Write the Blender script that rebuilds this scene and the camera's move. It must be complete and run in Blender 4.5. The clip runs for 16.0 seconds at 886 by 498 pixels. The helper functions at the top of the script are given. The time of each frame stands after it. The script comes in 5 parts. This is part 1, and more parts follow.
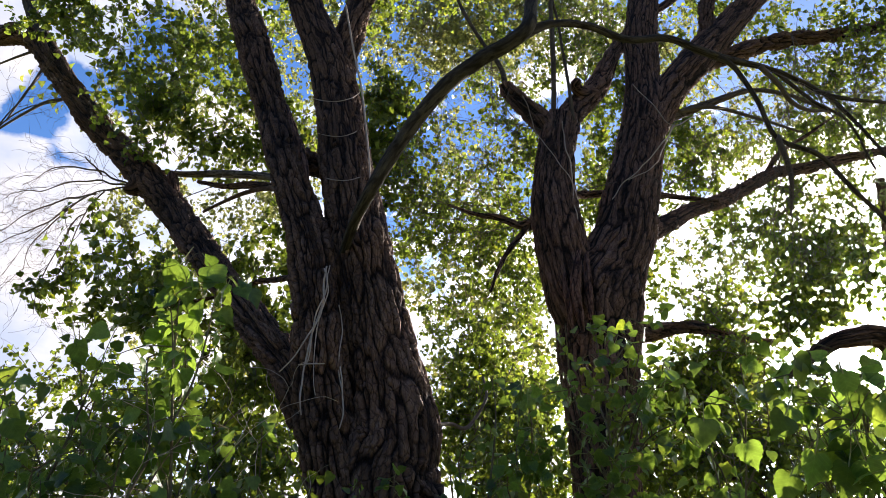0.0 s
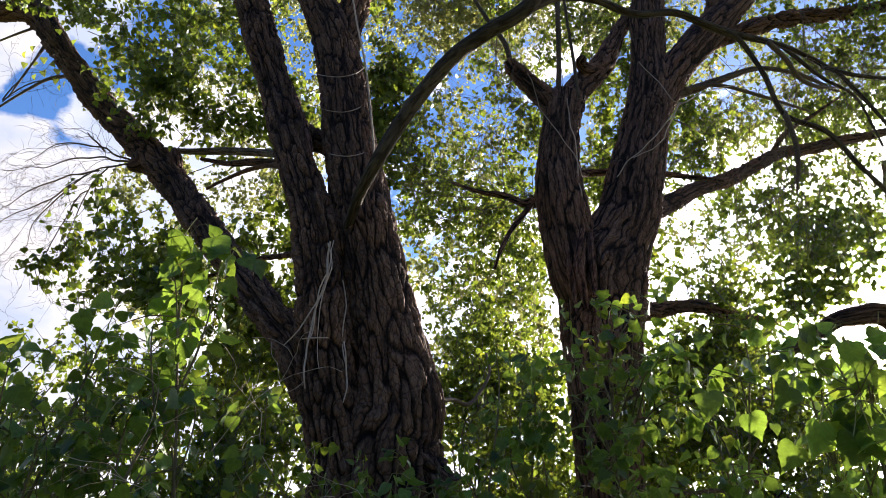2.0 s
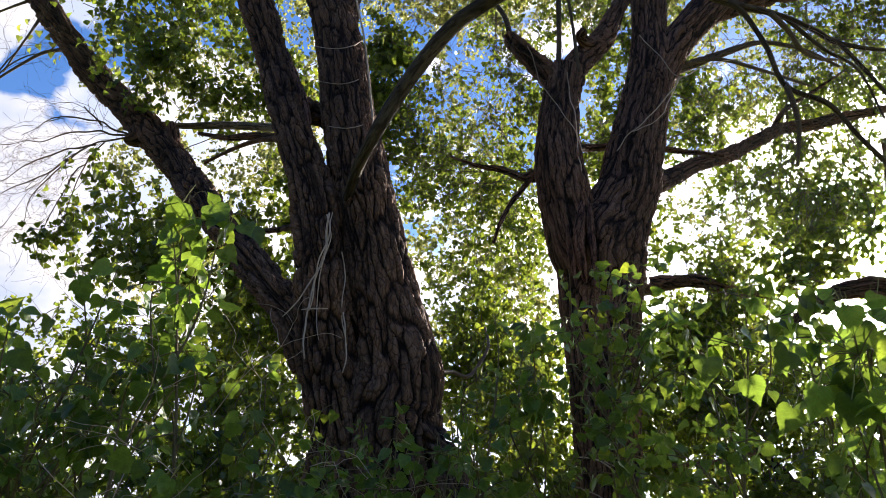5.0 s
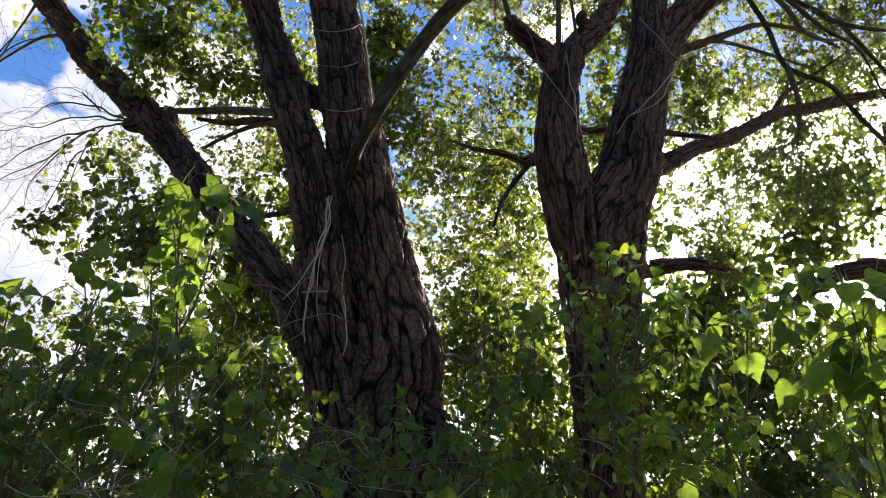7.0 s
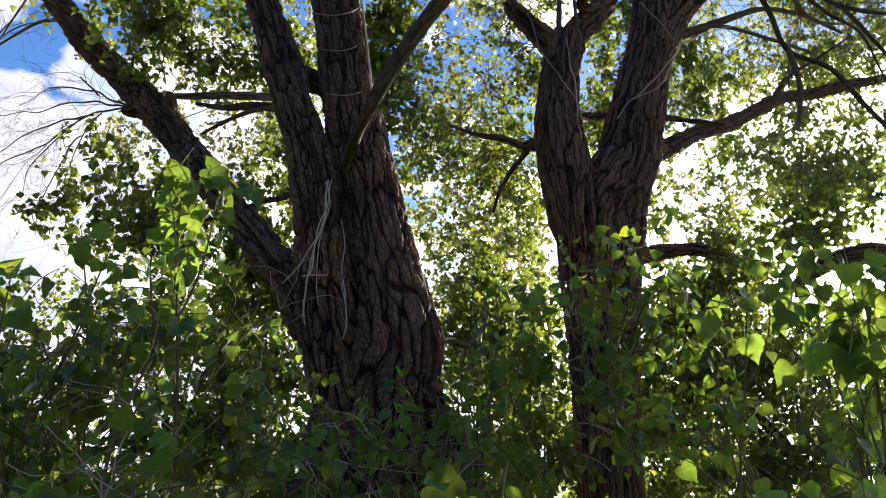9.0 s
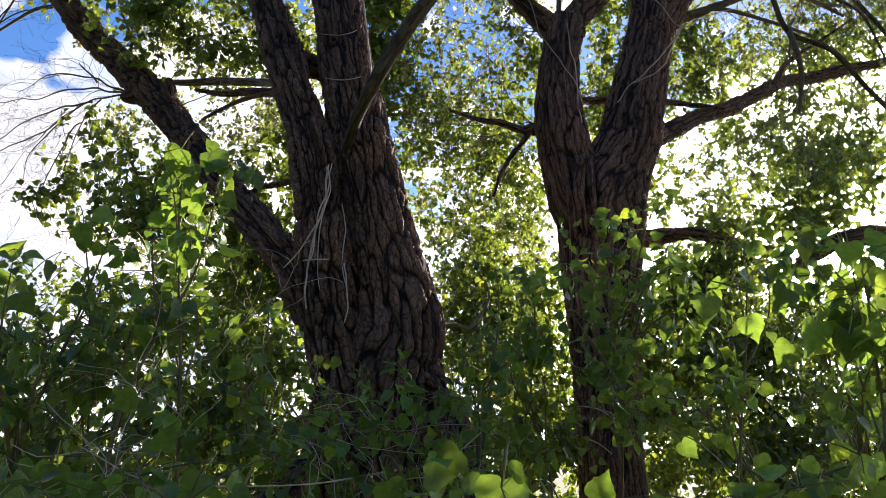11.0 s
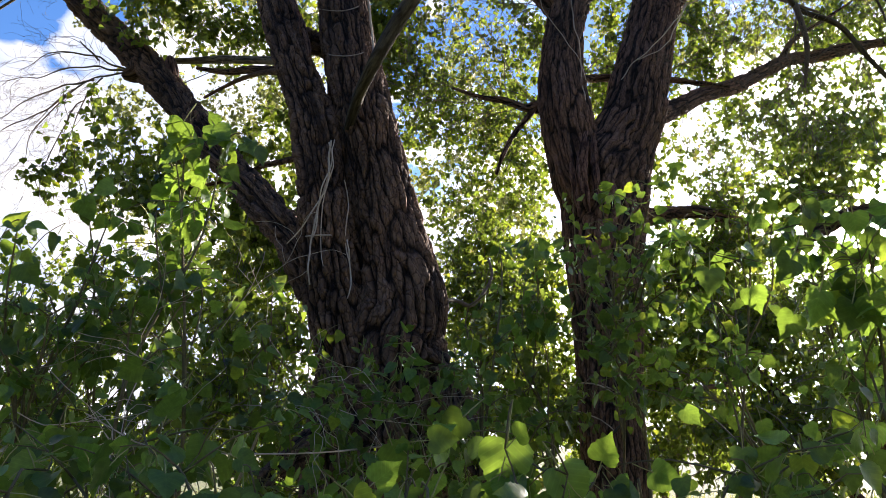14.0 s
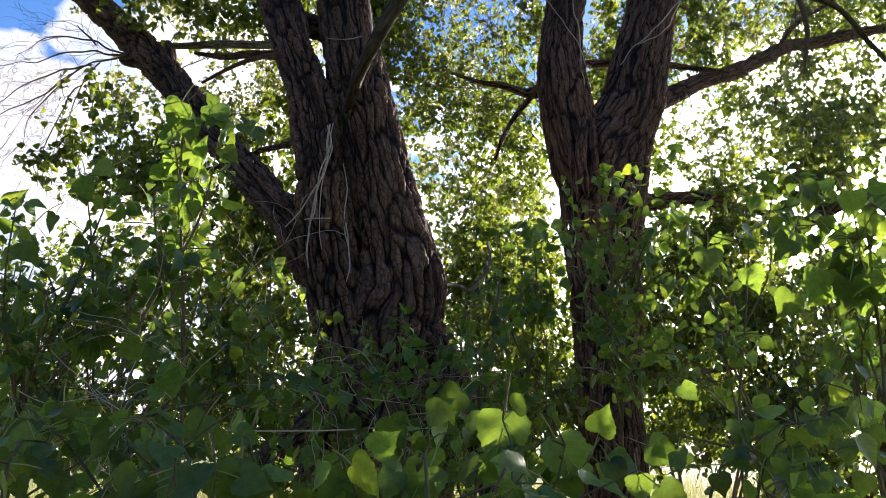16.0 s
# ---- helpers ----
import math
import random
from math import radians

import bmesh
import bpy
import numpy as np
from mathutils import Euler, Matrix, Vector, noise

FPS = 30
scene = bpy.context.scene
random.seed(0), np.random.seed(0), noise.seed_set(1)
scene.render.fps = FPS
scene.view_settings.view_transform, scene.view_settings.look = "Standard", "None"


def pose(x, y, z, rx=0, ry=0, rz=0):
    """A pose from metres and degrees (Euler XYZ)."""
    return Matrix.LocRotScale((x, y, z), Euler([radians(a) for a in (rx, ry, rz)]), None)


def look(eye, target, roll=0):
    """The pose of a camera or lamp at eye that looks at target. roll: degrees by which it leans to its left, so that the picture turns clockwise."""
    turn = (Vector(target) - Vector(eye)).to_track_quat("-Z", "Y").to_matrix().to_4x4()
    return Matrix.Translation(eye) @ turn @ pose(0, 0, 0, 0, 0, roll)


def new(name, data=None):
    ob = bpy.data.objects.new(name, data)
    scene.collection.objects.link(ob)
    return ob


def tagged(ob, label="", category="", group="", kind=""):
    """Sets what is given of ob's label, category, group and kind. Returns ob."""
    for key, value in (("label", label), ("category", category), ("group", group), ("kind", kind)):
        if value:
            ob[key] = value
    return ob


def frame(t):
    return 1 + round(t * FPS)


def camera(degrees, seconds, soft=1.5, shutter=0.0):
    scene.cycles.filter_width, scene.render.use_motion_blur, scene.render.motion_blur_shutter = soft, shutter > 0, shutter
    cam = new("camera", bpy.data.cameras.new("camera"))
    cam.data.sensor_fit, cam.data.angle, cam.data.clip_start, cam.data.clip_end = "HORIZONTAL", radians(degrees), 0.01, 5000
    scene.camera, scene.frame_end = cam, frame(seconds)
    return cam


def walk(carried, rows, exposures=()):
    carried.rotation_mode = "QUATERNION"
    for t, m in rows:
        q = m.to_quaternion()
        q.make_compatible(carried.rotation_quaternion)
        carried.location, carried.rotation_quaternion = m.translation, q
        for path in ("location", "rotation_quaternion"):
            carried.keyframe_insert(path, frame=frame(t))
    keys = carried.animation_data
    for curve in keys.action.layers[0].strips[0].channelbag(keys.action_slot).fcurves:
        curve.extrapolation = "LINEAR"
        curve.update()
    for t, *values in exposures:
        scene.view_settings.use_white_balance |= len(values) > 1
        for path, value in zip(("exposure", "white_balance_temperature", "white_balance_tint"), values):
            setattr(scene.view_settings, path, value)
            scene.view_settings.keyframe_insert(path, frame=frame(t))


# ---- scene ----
cam = camera(63, 16.0, soft=0.6)
PATH = [
    (0, 0.0006, -0.0010, 1.6514, -0.002, 22.494, -0.015),
    (0.5, -0.0005, 0.0045, 1.6440, -0.035, 22.230, 0.070),
    (1, -0.0020, 0.0106, 1.6353, -0.109, 21.874, 0.261),
    (1.5, -0.0038, 0.0168, 1.6262, -0.187, 21.457, 0.283),
    (2, -0.0057, 0.0229, 1.6174, -0.236, 21.144, 0.297),
    (2.5, -0.0074, 0.0284, 1.6094, -0.221, 20.865, 0.330),
    (3, -0.0090, 0.0331, 1.6022, -0.189, 20.611, 0.354),
    (3.5, -0.0103, 0.0370, 1.5954, -0.156, 20.364, 0.370),
    (4, -0.0113, 0.0405, 1.5891, -0.116, 20.117, 0.413),
    (6.5, -0.0086, 0.0513, 1.5592, -0.071, 18.821, 0.102),
    (7, -0.0085, 0.0536, 1.5544, -0.090, 18.584, 0.083),
    (7.5, -0.0084, 0.0559, 1.5498, -0.101, 18.351, 0.120),
    (8, -0.0083, 0.0582, 1.5451, -0.078, 18.086, 0.144),
    (8.5, -0.0081, 0.0603, 1.5402, -0.053, 17.869, 0.109),
    (9, -0.0080, 0.0620, 1.5349, -0.073, 17.641, 0.096),
    (11.5, -0.0105, 0.0636, 1.5087, -0.125, 16.447, -0.208),
    (12, -0.0108, 0.0646, 1.5033, -0.170, 16.217, -0.217),
    (12.5, -0.0112, 0.0657, 1.4978, -0.227, 15.969, -0.211),
    (13, -0.0117, 0.0675, 1.4921, -0.283, 15.704, -0.286),
    (13.5, -0.0122, 0.0702, 1.4862, -0.307, 15.494, -0.180),
    (14, -0.0128, 0.0735, 1.4800, -0.308, 15.336, -0.115),
    (14.5, -0.0130, 0.0763, 1.4736, -0.311, 15.139, -0.116),
    (15, -0.0129, 0.0781, 1.4667, -0.274, 14.925, -0.083),
    (15.5, -0.0123, 0.0790, 1.4591, -0.231, 14.699, -0.033),
    (16, -0.0116, 0.0797, 1.4505, -0.223, 14.496, -0.082),
]


def handheld(x, y, z, turn, tilt, lean):
    """A camera pose: turn to the right, tilt up, lean clockwise of the picture."""
    return Matrix.Translation((x, y, z)) @ pose(0, 0, 0, 0, 0, -turn) @ pose(0, 0, 0, 90 + tilt) @ pose(0, 0, 0, 0, 0, lean)


walk(cam, [(row[0], handheld(*row[1:])) for row in PATH], ((0, 1.44, 6600, 18), (8, 1.52, 6600, 17), (16, 1.70, 6550, 17)))

# ---- sky, sun and exposure ----
SUN_EL, SUN_AZ = radians(15.3), radians(32.4)   # azimuth clockwise from +Y
world = bpy.data.worlds.new("sky")
scene.world = world
world.use_nodes = True
wt = world.node_tree
wt.nodes.clear()


def link(tree, a, b):
    tree.links.new(a, b)


def node(tree, kind, **values):
    n = tree.nodes.new(kind)
    for key, v in values.items():
        n.inputs[key.replace("_", " ")].default_value = v
    return n


sky = wt.nodes.new("ShaderNodeTexSky")
sky.sky_type = "NISHITA"
sky.sun_disc = False
sky.sun_elevation, sky.sun_rotation = SUN_EL, SUN_AZ
sky.air_density, sky.dust_density, sky.ozone_density = 1.0, 0.3, 3.0
coords = wt.nodes.new("ShaderNodeTexCoord")
split = wt.nodes.new("ShaderNodeSeparateXYZ")
link(wt, coords.outputs["Generated"], split.inputs[0])
big = node(wt, "ShaderNodeTexNoise", Scale=5.2, Detail=7.0, Roughness=0.58, Distortion=0.25)
squash = wt.nodes.new("ShaderNodeMapping")
squash.inputs["Scale"].default_value = (1.0, 1.0, 1.7)
squash.inputs["Location"].default_value = (0.35, 0.1, 0.62)
link(wt, coords.outputs["Generated"], squash.inputs[0])
link(wt, squash.outputs[0], big.inputs["Vector"])
# more cloud low down than overhead
height = wt.nodes.new("ShaderNodeMapRange")
for k, v in enumerate((0.22, 0.55, 0.17, -0.11)):
    height.inputs[k + 1].default_value = v
link(wt, split.outputs["Z"], height.inputs[0])
total = wt.nodes.new("ShaderNodeMath")
link(wt, big.outputs["Fac"], total.inputs[0])
link(wt, height.outputs[0], total.inputs[1])
# a bank of cloud to the north-west
bank = wt.nodes.new("ShaderNodeVectorMath")
bank.operation = "DOT_PRODUCT"
bank.inputs[1].default_value = Vector((-0.47, 0.70, 0.54)).normalized()
link(wt, coords.outputs["Generated"], bank.inputs[0])
heap = wt.nodes.new("ShaderNodeMapRange")
for k, v in enumerate((0.87, 0.985, 0.0, 0.15)):
    heap.inputs[k + 1].default_value = v
link(wt, bank.outputs["Value"], heap.inputs[0])
whole = wt.nodes.new("ShaderNodeMath")
link(wt, total.outputs[0], whole.inputs[0])
link(wt, heap.outputs[0], whole.inputs[1])
# gaps of clear sky between the clouds, and heaps of cloud beside them
summed = whole.outputs[0]
for way, outer, inner, depth in (((-0.4695, 0.7261, 0.5023), 3.2, 0.8, 0.25), ((-0.5014, 0.7260, 0.4706), 2.2, 0.5, 0.2), ((-0.4609, 0.7649, 0.4500), 2.2, 0.4, 0.24), ((-0.0934, 0.7951, 0.5992), 5, 1.5, 0.2), ((-0.3819, 0.8668, 0.3207), 3, 0.6, 0.16), ((-0.5078, 0.6879, 0.5186), 4, 1, -0.36), ((-0.4336, 0.7653, 0.4757), 2.6, 0.6, -0.26), ((-0.5013, 0.7678, 0.3990), 4, 1, -0.14), ((-0.4290, 0.7012, 0.5695), 3, 1, -0.15)):
    near = wt.nodes.new("ShaderNodeVectorMath")
    near.operation = "DOT_PRODUCT"
    near.inputs[1].default_value = way
    link(wt, coords.outputs["Generated"], near.inputs[0])
    gap = wt.nodes.new("ShaderNodeMapRange")
    for k, v in enumerate((math.cos(radians(outer)), math.cos(radians(inner)), 0.0, -depth)):
        gap.inputs[k + 1].default_value = v
    link(wt, near.outputs["Value"], gap.inputs[0])
    less = wt.nodes.new("ShaderNodeMath")
    link(wt, summed, less.inputs[0])
    link(wt, gap.outputs[0], less.inputs[1])
    summed = less.outputs[0]
wisp = node(wt, "ShaderNodeTexNoise", Scale=26.0, Detail=6.0, Roughness=0.62)
link(wt, squash.outputs[0], wisp.inputs["Vector"])
edge = wt.nodes.new("ShaderNodeMath")
edge.operation = "MULTIPLY_ADD"
edge.inputs[1].default_value, edge.inputs[2].default_value = 0.16, -0.08
link(wt, wisp.outputs["Fac"], edge.inputs[0])
ragged = wt.nodes.new("ShaderNodeMath")
link(wt, summed, ragged.inputs[0])
link(wt, edge.outputs[0], ragged.inputs[1])
cover = wt.nodes.new("ShaderNodeValToRGB")
cover.color_ramp.elements[0].position, cover.color_ramp.elements[1].position = 0.485, 0.575
link(wt, ragged.outputs[0], cover.inputs[0])
# cloud tone: grey-blue bellies, white edges
tone = node(wt, "ShaderNodeTexNoise", Scale=7.0, Detail=5.0)
link(wt, squash.outputs[0], tone.inputs["Vector"])
cloud = wt.nodes.new("ShaderNodeValToRGB")
cloud.color_ramp.elements[0].position, cloud.color_ramp.elements[0].color = 0.36, (0.58, 0.68, 0.86, 1)
cloud.color_ramp.elements[1].position, cloud.color_ramp.elements[1].color = 0.58, (1.0, 0.99, 0.97, 1)
link(wt, tone.outputs["Fac"], cloud.inputs[0])
# brighter cloud towards the sun
aim = wt.nodes.new("ShaderNodeVectorMath")
aim.operation = "DOT_PRODUCT"
aim.inputs[1].default_value = (math.sin(SUN_AZ) * math.cos(SUN_EL), math.cos(SUN_AZ) * math.cos(SUN_EL), math.sin(SUN_EL))
link(wt, coords.outputs["Generated"], aim.inputs[0])
half = wt.nodes.new("ShaderNodeMath")
half.operation = "MULTIPLY_ADD"
half.inputs[1].default_value = half.inputs[2].default_value = 0.5
link(wt, aim.outputs["Value"], half.inputs[0])
glow = wt.nodes.new("ShaderNodeValToRGB")
while len(glow.color_ramp.elements) < 8:
    glow.color_ramp.elements.new(0.5)
for stop, (p, v) in zip(glow.color_ramp.elements, ((0.0, 0.052), (0.5, 0.105), (0.66, 0.36), (0.82, 0.52), (0.93, 1.0), (0.985, 2.2), (0.9985, 5.0), (0.9999, 40.0))):
    stop.position, stop.color = p, (v, v, v, 1)
link(wt, half.outputs[0], glow.inputs[0])
vivid = node(wt, "ShaderNodeHueSaturation", Hue=0.51, Saturation=1.2, Value=1.4)
link(wt, sky.outputs[0], vivid.inputs["Color"])
clear = node(wt, "ShaderNodeBackground", Strength=0.068)
link(wt, vivid.outputs[0], clear.inputs["Color"])
cloudy = wt.nodes.new("ShaderNodeBackground")
link(wt, cloud.outputs[0], cloudy.inputs["Color"])
link(wt, glow.outputs[0], cloudy.inputs["Strength"])
mixed = wt.nodes.new("ShaderNodeMixShader")
link(wt, cover.outputs[0], mixed.inputs[0])
link(wt, clear.outputs[0], mixed.inputs[1])
link(wt, cloudy.outputs[0], mixed.inputs[2])
out = wt.nodes.new("ShaderNodeOutputWorld")
link(wt, mixed.outputs[0], out.inputs[0])

sun_data = bpy.data.lights.new("sun", "SUN")
sun_data.energy, sun_data.angle, sun_data.color = 5.0, radians(0.55), (1.0, 0.93, 0.80)
sun = new("sun", sun_data)
sun.matrix_world = look((0, 0, 0), (-math.sin(SUN_AZ) * math.cos(SUN_EL), -math.cos(SUN_AZ) * math.cos(SUN_EL), -math.sin(SUN_EL)))


# ---- materials ----
def material(name):
    m = bpy.data.materials.new(name)
    m.use_nodes = True
    t = m.node_tree
    t.nodes.clear()
    return m, t


def ramp(t, source, *stops):
    n = t.nodes.new("ShaderNodeValToRGB")
    e = n.color_ramp.elements
    while len(e) < len(stops):
        e.new(0.5)
    for item, (p, c) in zip(e, stops):
        item.position, item.color = p, (*c, 1)
    link(t, source, n.inputs[0])
    return n.outputs[0]


def times(t, a, b, amount=1.0):
    mix = t.nodes.new("ShaderNodeMix")
    mix.data_type, mix.blend_type = "RGBA", "MULTIPLY"
    mix.inputs[0].default_value = amount
    link(t, a, mix.inputs[6])
    link(t, b, mix.inputs[7])
    return mix.outputs[2]


def bark(name, dark, mid, light, plates=1.0, relief=1.0):
    """Furrowed bark on tubes: u runs round the stem and v along it, both in metres; the furrows' shade is painted in
    along with the darker inner bark.
    """
    m, t = material(name)
    uv = t.nodes.new("ShaderNodeUVMap")
    stand = t.nodes.new("ShaderNodeAttribute")
    stand.attribute_name = "plate"

    def stretched(u, v):
        n = t.nodes.new("ShaderNodeMapping")
        n.inputs["Scale"].default_value = (u, v, 1)
        link(t, uv.outputs[0], n.inputs[0])
        return n.outputs[0]

    fibre = node(t, "ShaderNodeTexNoise", Scale=1.0, Detail=6.0, Roughness=0.7, Distortion=0.4)
    link(t, stretched(46 * plates, 9 * plates), fibre.inputs["Vector"])
    grain = node(t, "ShaderNodeTexNoise", Scale=1.0, Detail=4.0, Roughness=0.65)
    link(t, stretched(260, 70), grain.inputs["Vector"])
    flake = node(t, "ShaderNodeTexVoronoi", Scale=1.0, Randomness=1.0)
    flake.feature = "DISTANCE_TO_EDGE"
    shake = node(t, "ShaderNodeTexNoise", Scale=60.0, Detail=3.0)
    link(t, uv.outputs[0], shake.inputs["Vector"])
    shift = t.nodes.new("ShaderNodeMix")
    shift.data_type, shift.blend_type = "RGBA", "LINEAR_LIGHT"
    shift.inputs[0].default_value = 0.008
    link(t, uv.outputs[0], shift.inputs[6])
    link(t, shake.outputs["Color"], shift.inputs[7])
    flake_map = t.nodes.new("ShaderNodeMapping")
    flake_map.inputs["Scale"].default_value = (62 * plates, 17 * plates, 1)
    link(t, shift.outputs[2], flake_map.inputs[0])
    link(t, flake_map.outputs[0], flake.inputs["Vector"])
    where = t.nodes.new("ShaderNodeTexCoord")
    patch = node(t, "ShaderNodeTexNoise", Scale=2.6, Detail=4.0)
    link(t, where.outputs["Object"], patch.inputs["Vector"])
    ridge_tone = ramp(t, fibre.outputs["Fac"], (0.34, mid), (0.66, light))
    # near-black furrows: inner bark's tone plus shade painted between the plates
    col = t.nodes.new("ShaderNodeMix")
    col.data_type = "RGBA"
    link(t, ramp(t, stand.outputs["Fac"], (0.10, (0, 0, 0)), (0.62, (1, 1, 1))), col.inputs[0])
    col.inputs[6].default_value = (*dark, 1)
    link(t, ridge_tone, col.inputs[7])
    tint = times(t, col.outputs[2], ramp(t, patch.outputs["Fac"], (0.34, (0.70, 0.66, 0.62)), (0.50, (1.0, 0.97, 0.95)), (0.68, (1.22, 1.12, 1.04))))
    tint = times(t, tint, ramp(t, grain.outputs["Fac"], (0.3, (0.68, 0.68, 0.68)), (0.7, (1.22, 1.20, 1.18))))
    # flake edges are painted darker too, as shade in the fine cracks
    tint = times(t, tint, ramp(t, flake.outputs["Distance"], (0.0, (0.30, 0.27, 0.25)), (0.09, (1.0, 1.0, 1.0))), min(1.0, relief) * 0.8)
    bump0 = node(t, "ShaderNodeBump", Strength=relief, Distance=0.008)
    link(t, ramp(t, flake.outputs["Distance"], (0.0, (0, 0, 0)), (0.14, (1, 1, 1))), bump0.inputs["Height"])
    bump1 = node(t, "ShaderNodeBump", Strength=relief, Distance=0.014)
    link(t, fibre.outputs["Fac"], bump1.inputs["Height"])
    link(t, bump0.outputs[0], bump1.inputs["Normal"])
    bump2 = node(t, "ShaderNodeBump", Strength=0.6, Distance=0.003)
    link(t, grain.outputs["Fac"], bump2.inputs["Height"])
    link(t, bump1.outputs[0], bump2.inputs["Normal"])
    b = node(t, "ShaderNodeBsdfPrincipled", Roughness=0.88)
    b.inputs["Specular IOR Level"].default_value = 0.25
    link(t, tint, b.inputs["Base Color"])
    link(t, bump2.outputs[0], b.inputs["Normal"])
    o = t.nodes.new("ShaderNodeOutputMaterial")
    link(t, b.outputs[0], o.inputs[0])
    return m


def foliage(name, upper, glowing, share=0.45, per_object=False, gloss=0.42):
    """Thin leaves: they reflect one green and let a yellower one through."""
    m, t = material(name)
    if per_object:
        chance = t.nodes.new("ShaderNodeObjectInfo").outputs["Random"]
    else:
        chance = t.nodes.new("ShaderNodeNewGeometry").outputs["Random Per Island"]
    where = t.nodes.new("ShaderNodeTexCoord")
    veins = node(t, "ShaderNodeTexNoise", Scale=4.0 if per_object else 60.0, Detail=3.0)
    link(t, where.outputs["Object"], veins.inputs["Vector"])

    def shades(c, spread):
        lo = tuple(v * (1 - spread) for v in c)
        hi = tuple(min(1, v * (1 + spread)) for v in c)
        yellow = (min(1, c[0] * 1.7), c[1] * 1.35, c[2])
        base = ramp(t, chance, (0.0, lo), (0.5, c), (0.88, hi), (0.98, yellow))
        mott = ramp(t, veins.outputs["Fac"], (0.3, (0.8, 0.8, 0.8)), (0.7, (1.15, 1.15, 1.1)))
        mix = t.nodes.new("ShaderNodeMix")
        mix.data_type, mix.blend_type = "RGBA", "MULTIPLY"
        mix.inputs[0].default_value = 1.0
        link(t, base, mix.inputs[6])
        link(t, mott, mix.inputs[7])
        return mix.outputs[2]

    def veined(colour):
        if not per_object:
            return colour
        xyz = t.nodes.new("ShaderNodeSeparateXYZ")
        link(t, where.outputs["Object"], xyz.inputs[0])
        off = t.nodes.new("ShaderNodeMath")
        off.operation = "ABSOLUTE"
        link(t, xyz.outputs["X"], off.inputs[0])
        slant = t.nodes.new("ShaderNodeMath")
        slant.operation = "MULTIPLY_ADD"
        slant.inputs[1].default_value = -0.75
        link(t, off.outputs[0], slant.inputs[0])
        link(t, xyz.outputs["Y"], slant.inputs[2])
        wave = t.nodes.new("ShaderNodeMath")
        wave.operation = "PINGPONG"
        wave.inputs[1].default_value = 0.075
        link(t, slant.outputs[0], wave.inputs[0])
        nearest = t.nodes.new("ShaderNodeMath")
        nearest.operation = "MINIMUM"
        link(t, off.outputs[0], nearest.inputs[0])
        link(t, wave.outputs[0], nearest.inputs[1])
        pale = ramp(t, nearest.outputs[0], (0.0, (1.7, 1.5, 1.5)), (0.022, (1.0, 1.0, 1.0)))
        mix = t.nodes.new("ShaderNodeMix")
        mix.data_type, mix.blend_type = "RGBA", "MULTIPLY"
        mix.inputs[0].default_value = 1.0
        link(t, colour, mix.inputs[6])
        link(t, pale, mix.inputs[7])
        return mix.outputs[2]

    b = node(t, "ShaderNodeBsdfPrincipled", Roughness=gloss)
    b.inputs["Specular IOR Level"].default_value = 0.28 if per_object else 0.5
    link(t, veined(shades(upper, 0.65)), b.inputs["Base Color"])
    bump = node(t, "ShaderNodeBump", Strength=0.25, Distance=0.002)
    link(t, veins.outputs["Fac"], bump.inputs["Height"])
    link(t, bump.outputs[0], b.inputs["Normal"])
    tr = t.nodes.new("ShaderNodeBsdfTranslucent")
    link(t, shades(glowing, 0.3), tr.inputs["Color"])
    mix = t.nodes.new("ShaderNodeMixShader")
    mix.inputs[0].default_value = share
    link(t, b.outputs[0], mix.inputs[1])
    link(t, tr.outputs[0], mix.inputs[2])
    o = t.nodes.new("ShaderNodeOutputMaterial")
    link(t, mix.outputs[0], o.inputs[0])
    return m


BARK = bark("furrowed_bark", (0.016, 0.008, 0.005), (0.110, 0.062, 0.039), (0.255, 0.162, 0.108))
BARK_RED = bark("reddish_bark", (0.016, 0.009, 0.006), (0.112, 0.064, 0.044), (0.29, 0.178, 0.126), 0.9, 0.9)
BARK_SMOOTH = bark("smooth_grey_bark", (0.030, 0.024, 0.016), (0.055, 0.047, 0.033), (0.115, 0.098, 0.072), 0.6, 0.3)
# smooth grey bark, paled: the light on one branch is put into its colour
BARK_LIT = bark("lit_grey_bark", (0.06, 0.055, 0.045), (0.13, 0.125, 0.10), (0.24, 0.225, 0.185), 0.6, 0.3)
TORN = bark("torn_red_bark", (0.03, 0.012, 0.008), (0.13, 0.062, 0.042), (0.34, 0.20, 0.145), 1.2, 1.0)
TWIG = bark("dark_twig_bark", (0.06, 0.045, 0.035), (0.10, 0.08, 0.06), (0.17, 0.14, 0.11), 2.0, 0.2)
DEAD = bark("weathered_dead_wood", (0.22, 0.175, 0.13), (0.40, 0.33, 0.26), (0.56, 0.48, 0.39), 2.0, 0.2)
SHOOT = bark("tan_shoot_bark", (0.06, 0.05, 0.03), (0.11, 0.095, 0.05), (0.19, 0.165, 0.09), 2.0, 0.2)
LEAF = foliage("cottonwood_leaf", (0.058, 0.098, 0.024), (0.35, 0.46, 0.045), 0.31, False, 0.24)
# paler copy of LEAF for the trees behind; their sunlit look is in the colour
LEAF_FAR = foliage("far_cottonwood_leaf", (0.115, 0.135, 0.055), (0.42, 0.45, 0.11), 0.33, False, 0.33)
LEAF_NEAR = foliage("near_cottonwood_leaf", (0.048, 0.104, 0.022), (0.30, 0.46, 0.050), 0.34, True, 0.34)
LEAF_SINGLE = foliage("single_cottonwood_leaf", (0.080, 0.120, 0.034), (0.34, 0.42, 0.06), 0.33, True, 0.30)


# ---- builders ----
rng = np.random.default_rng(7)


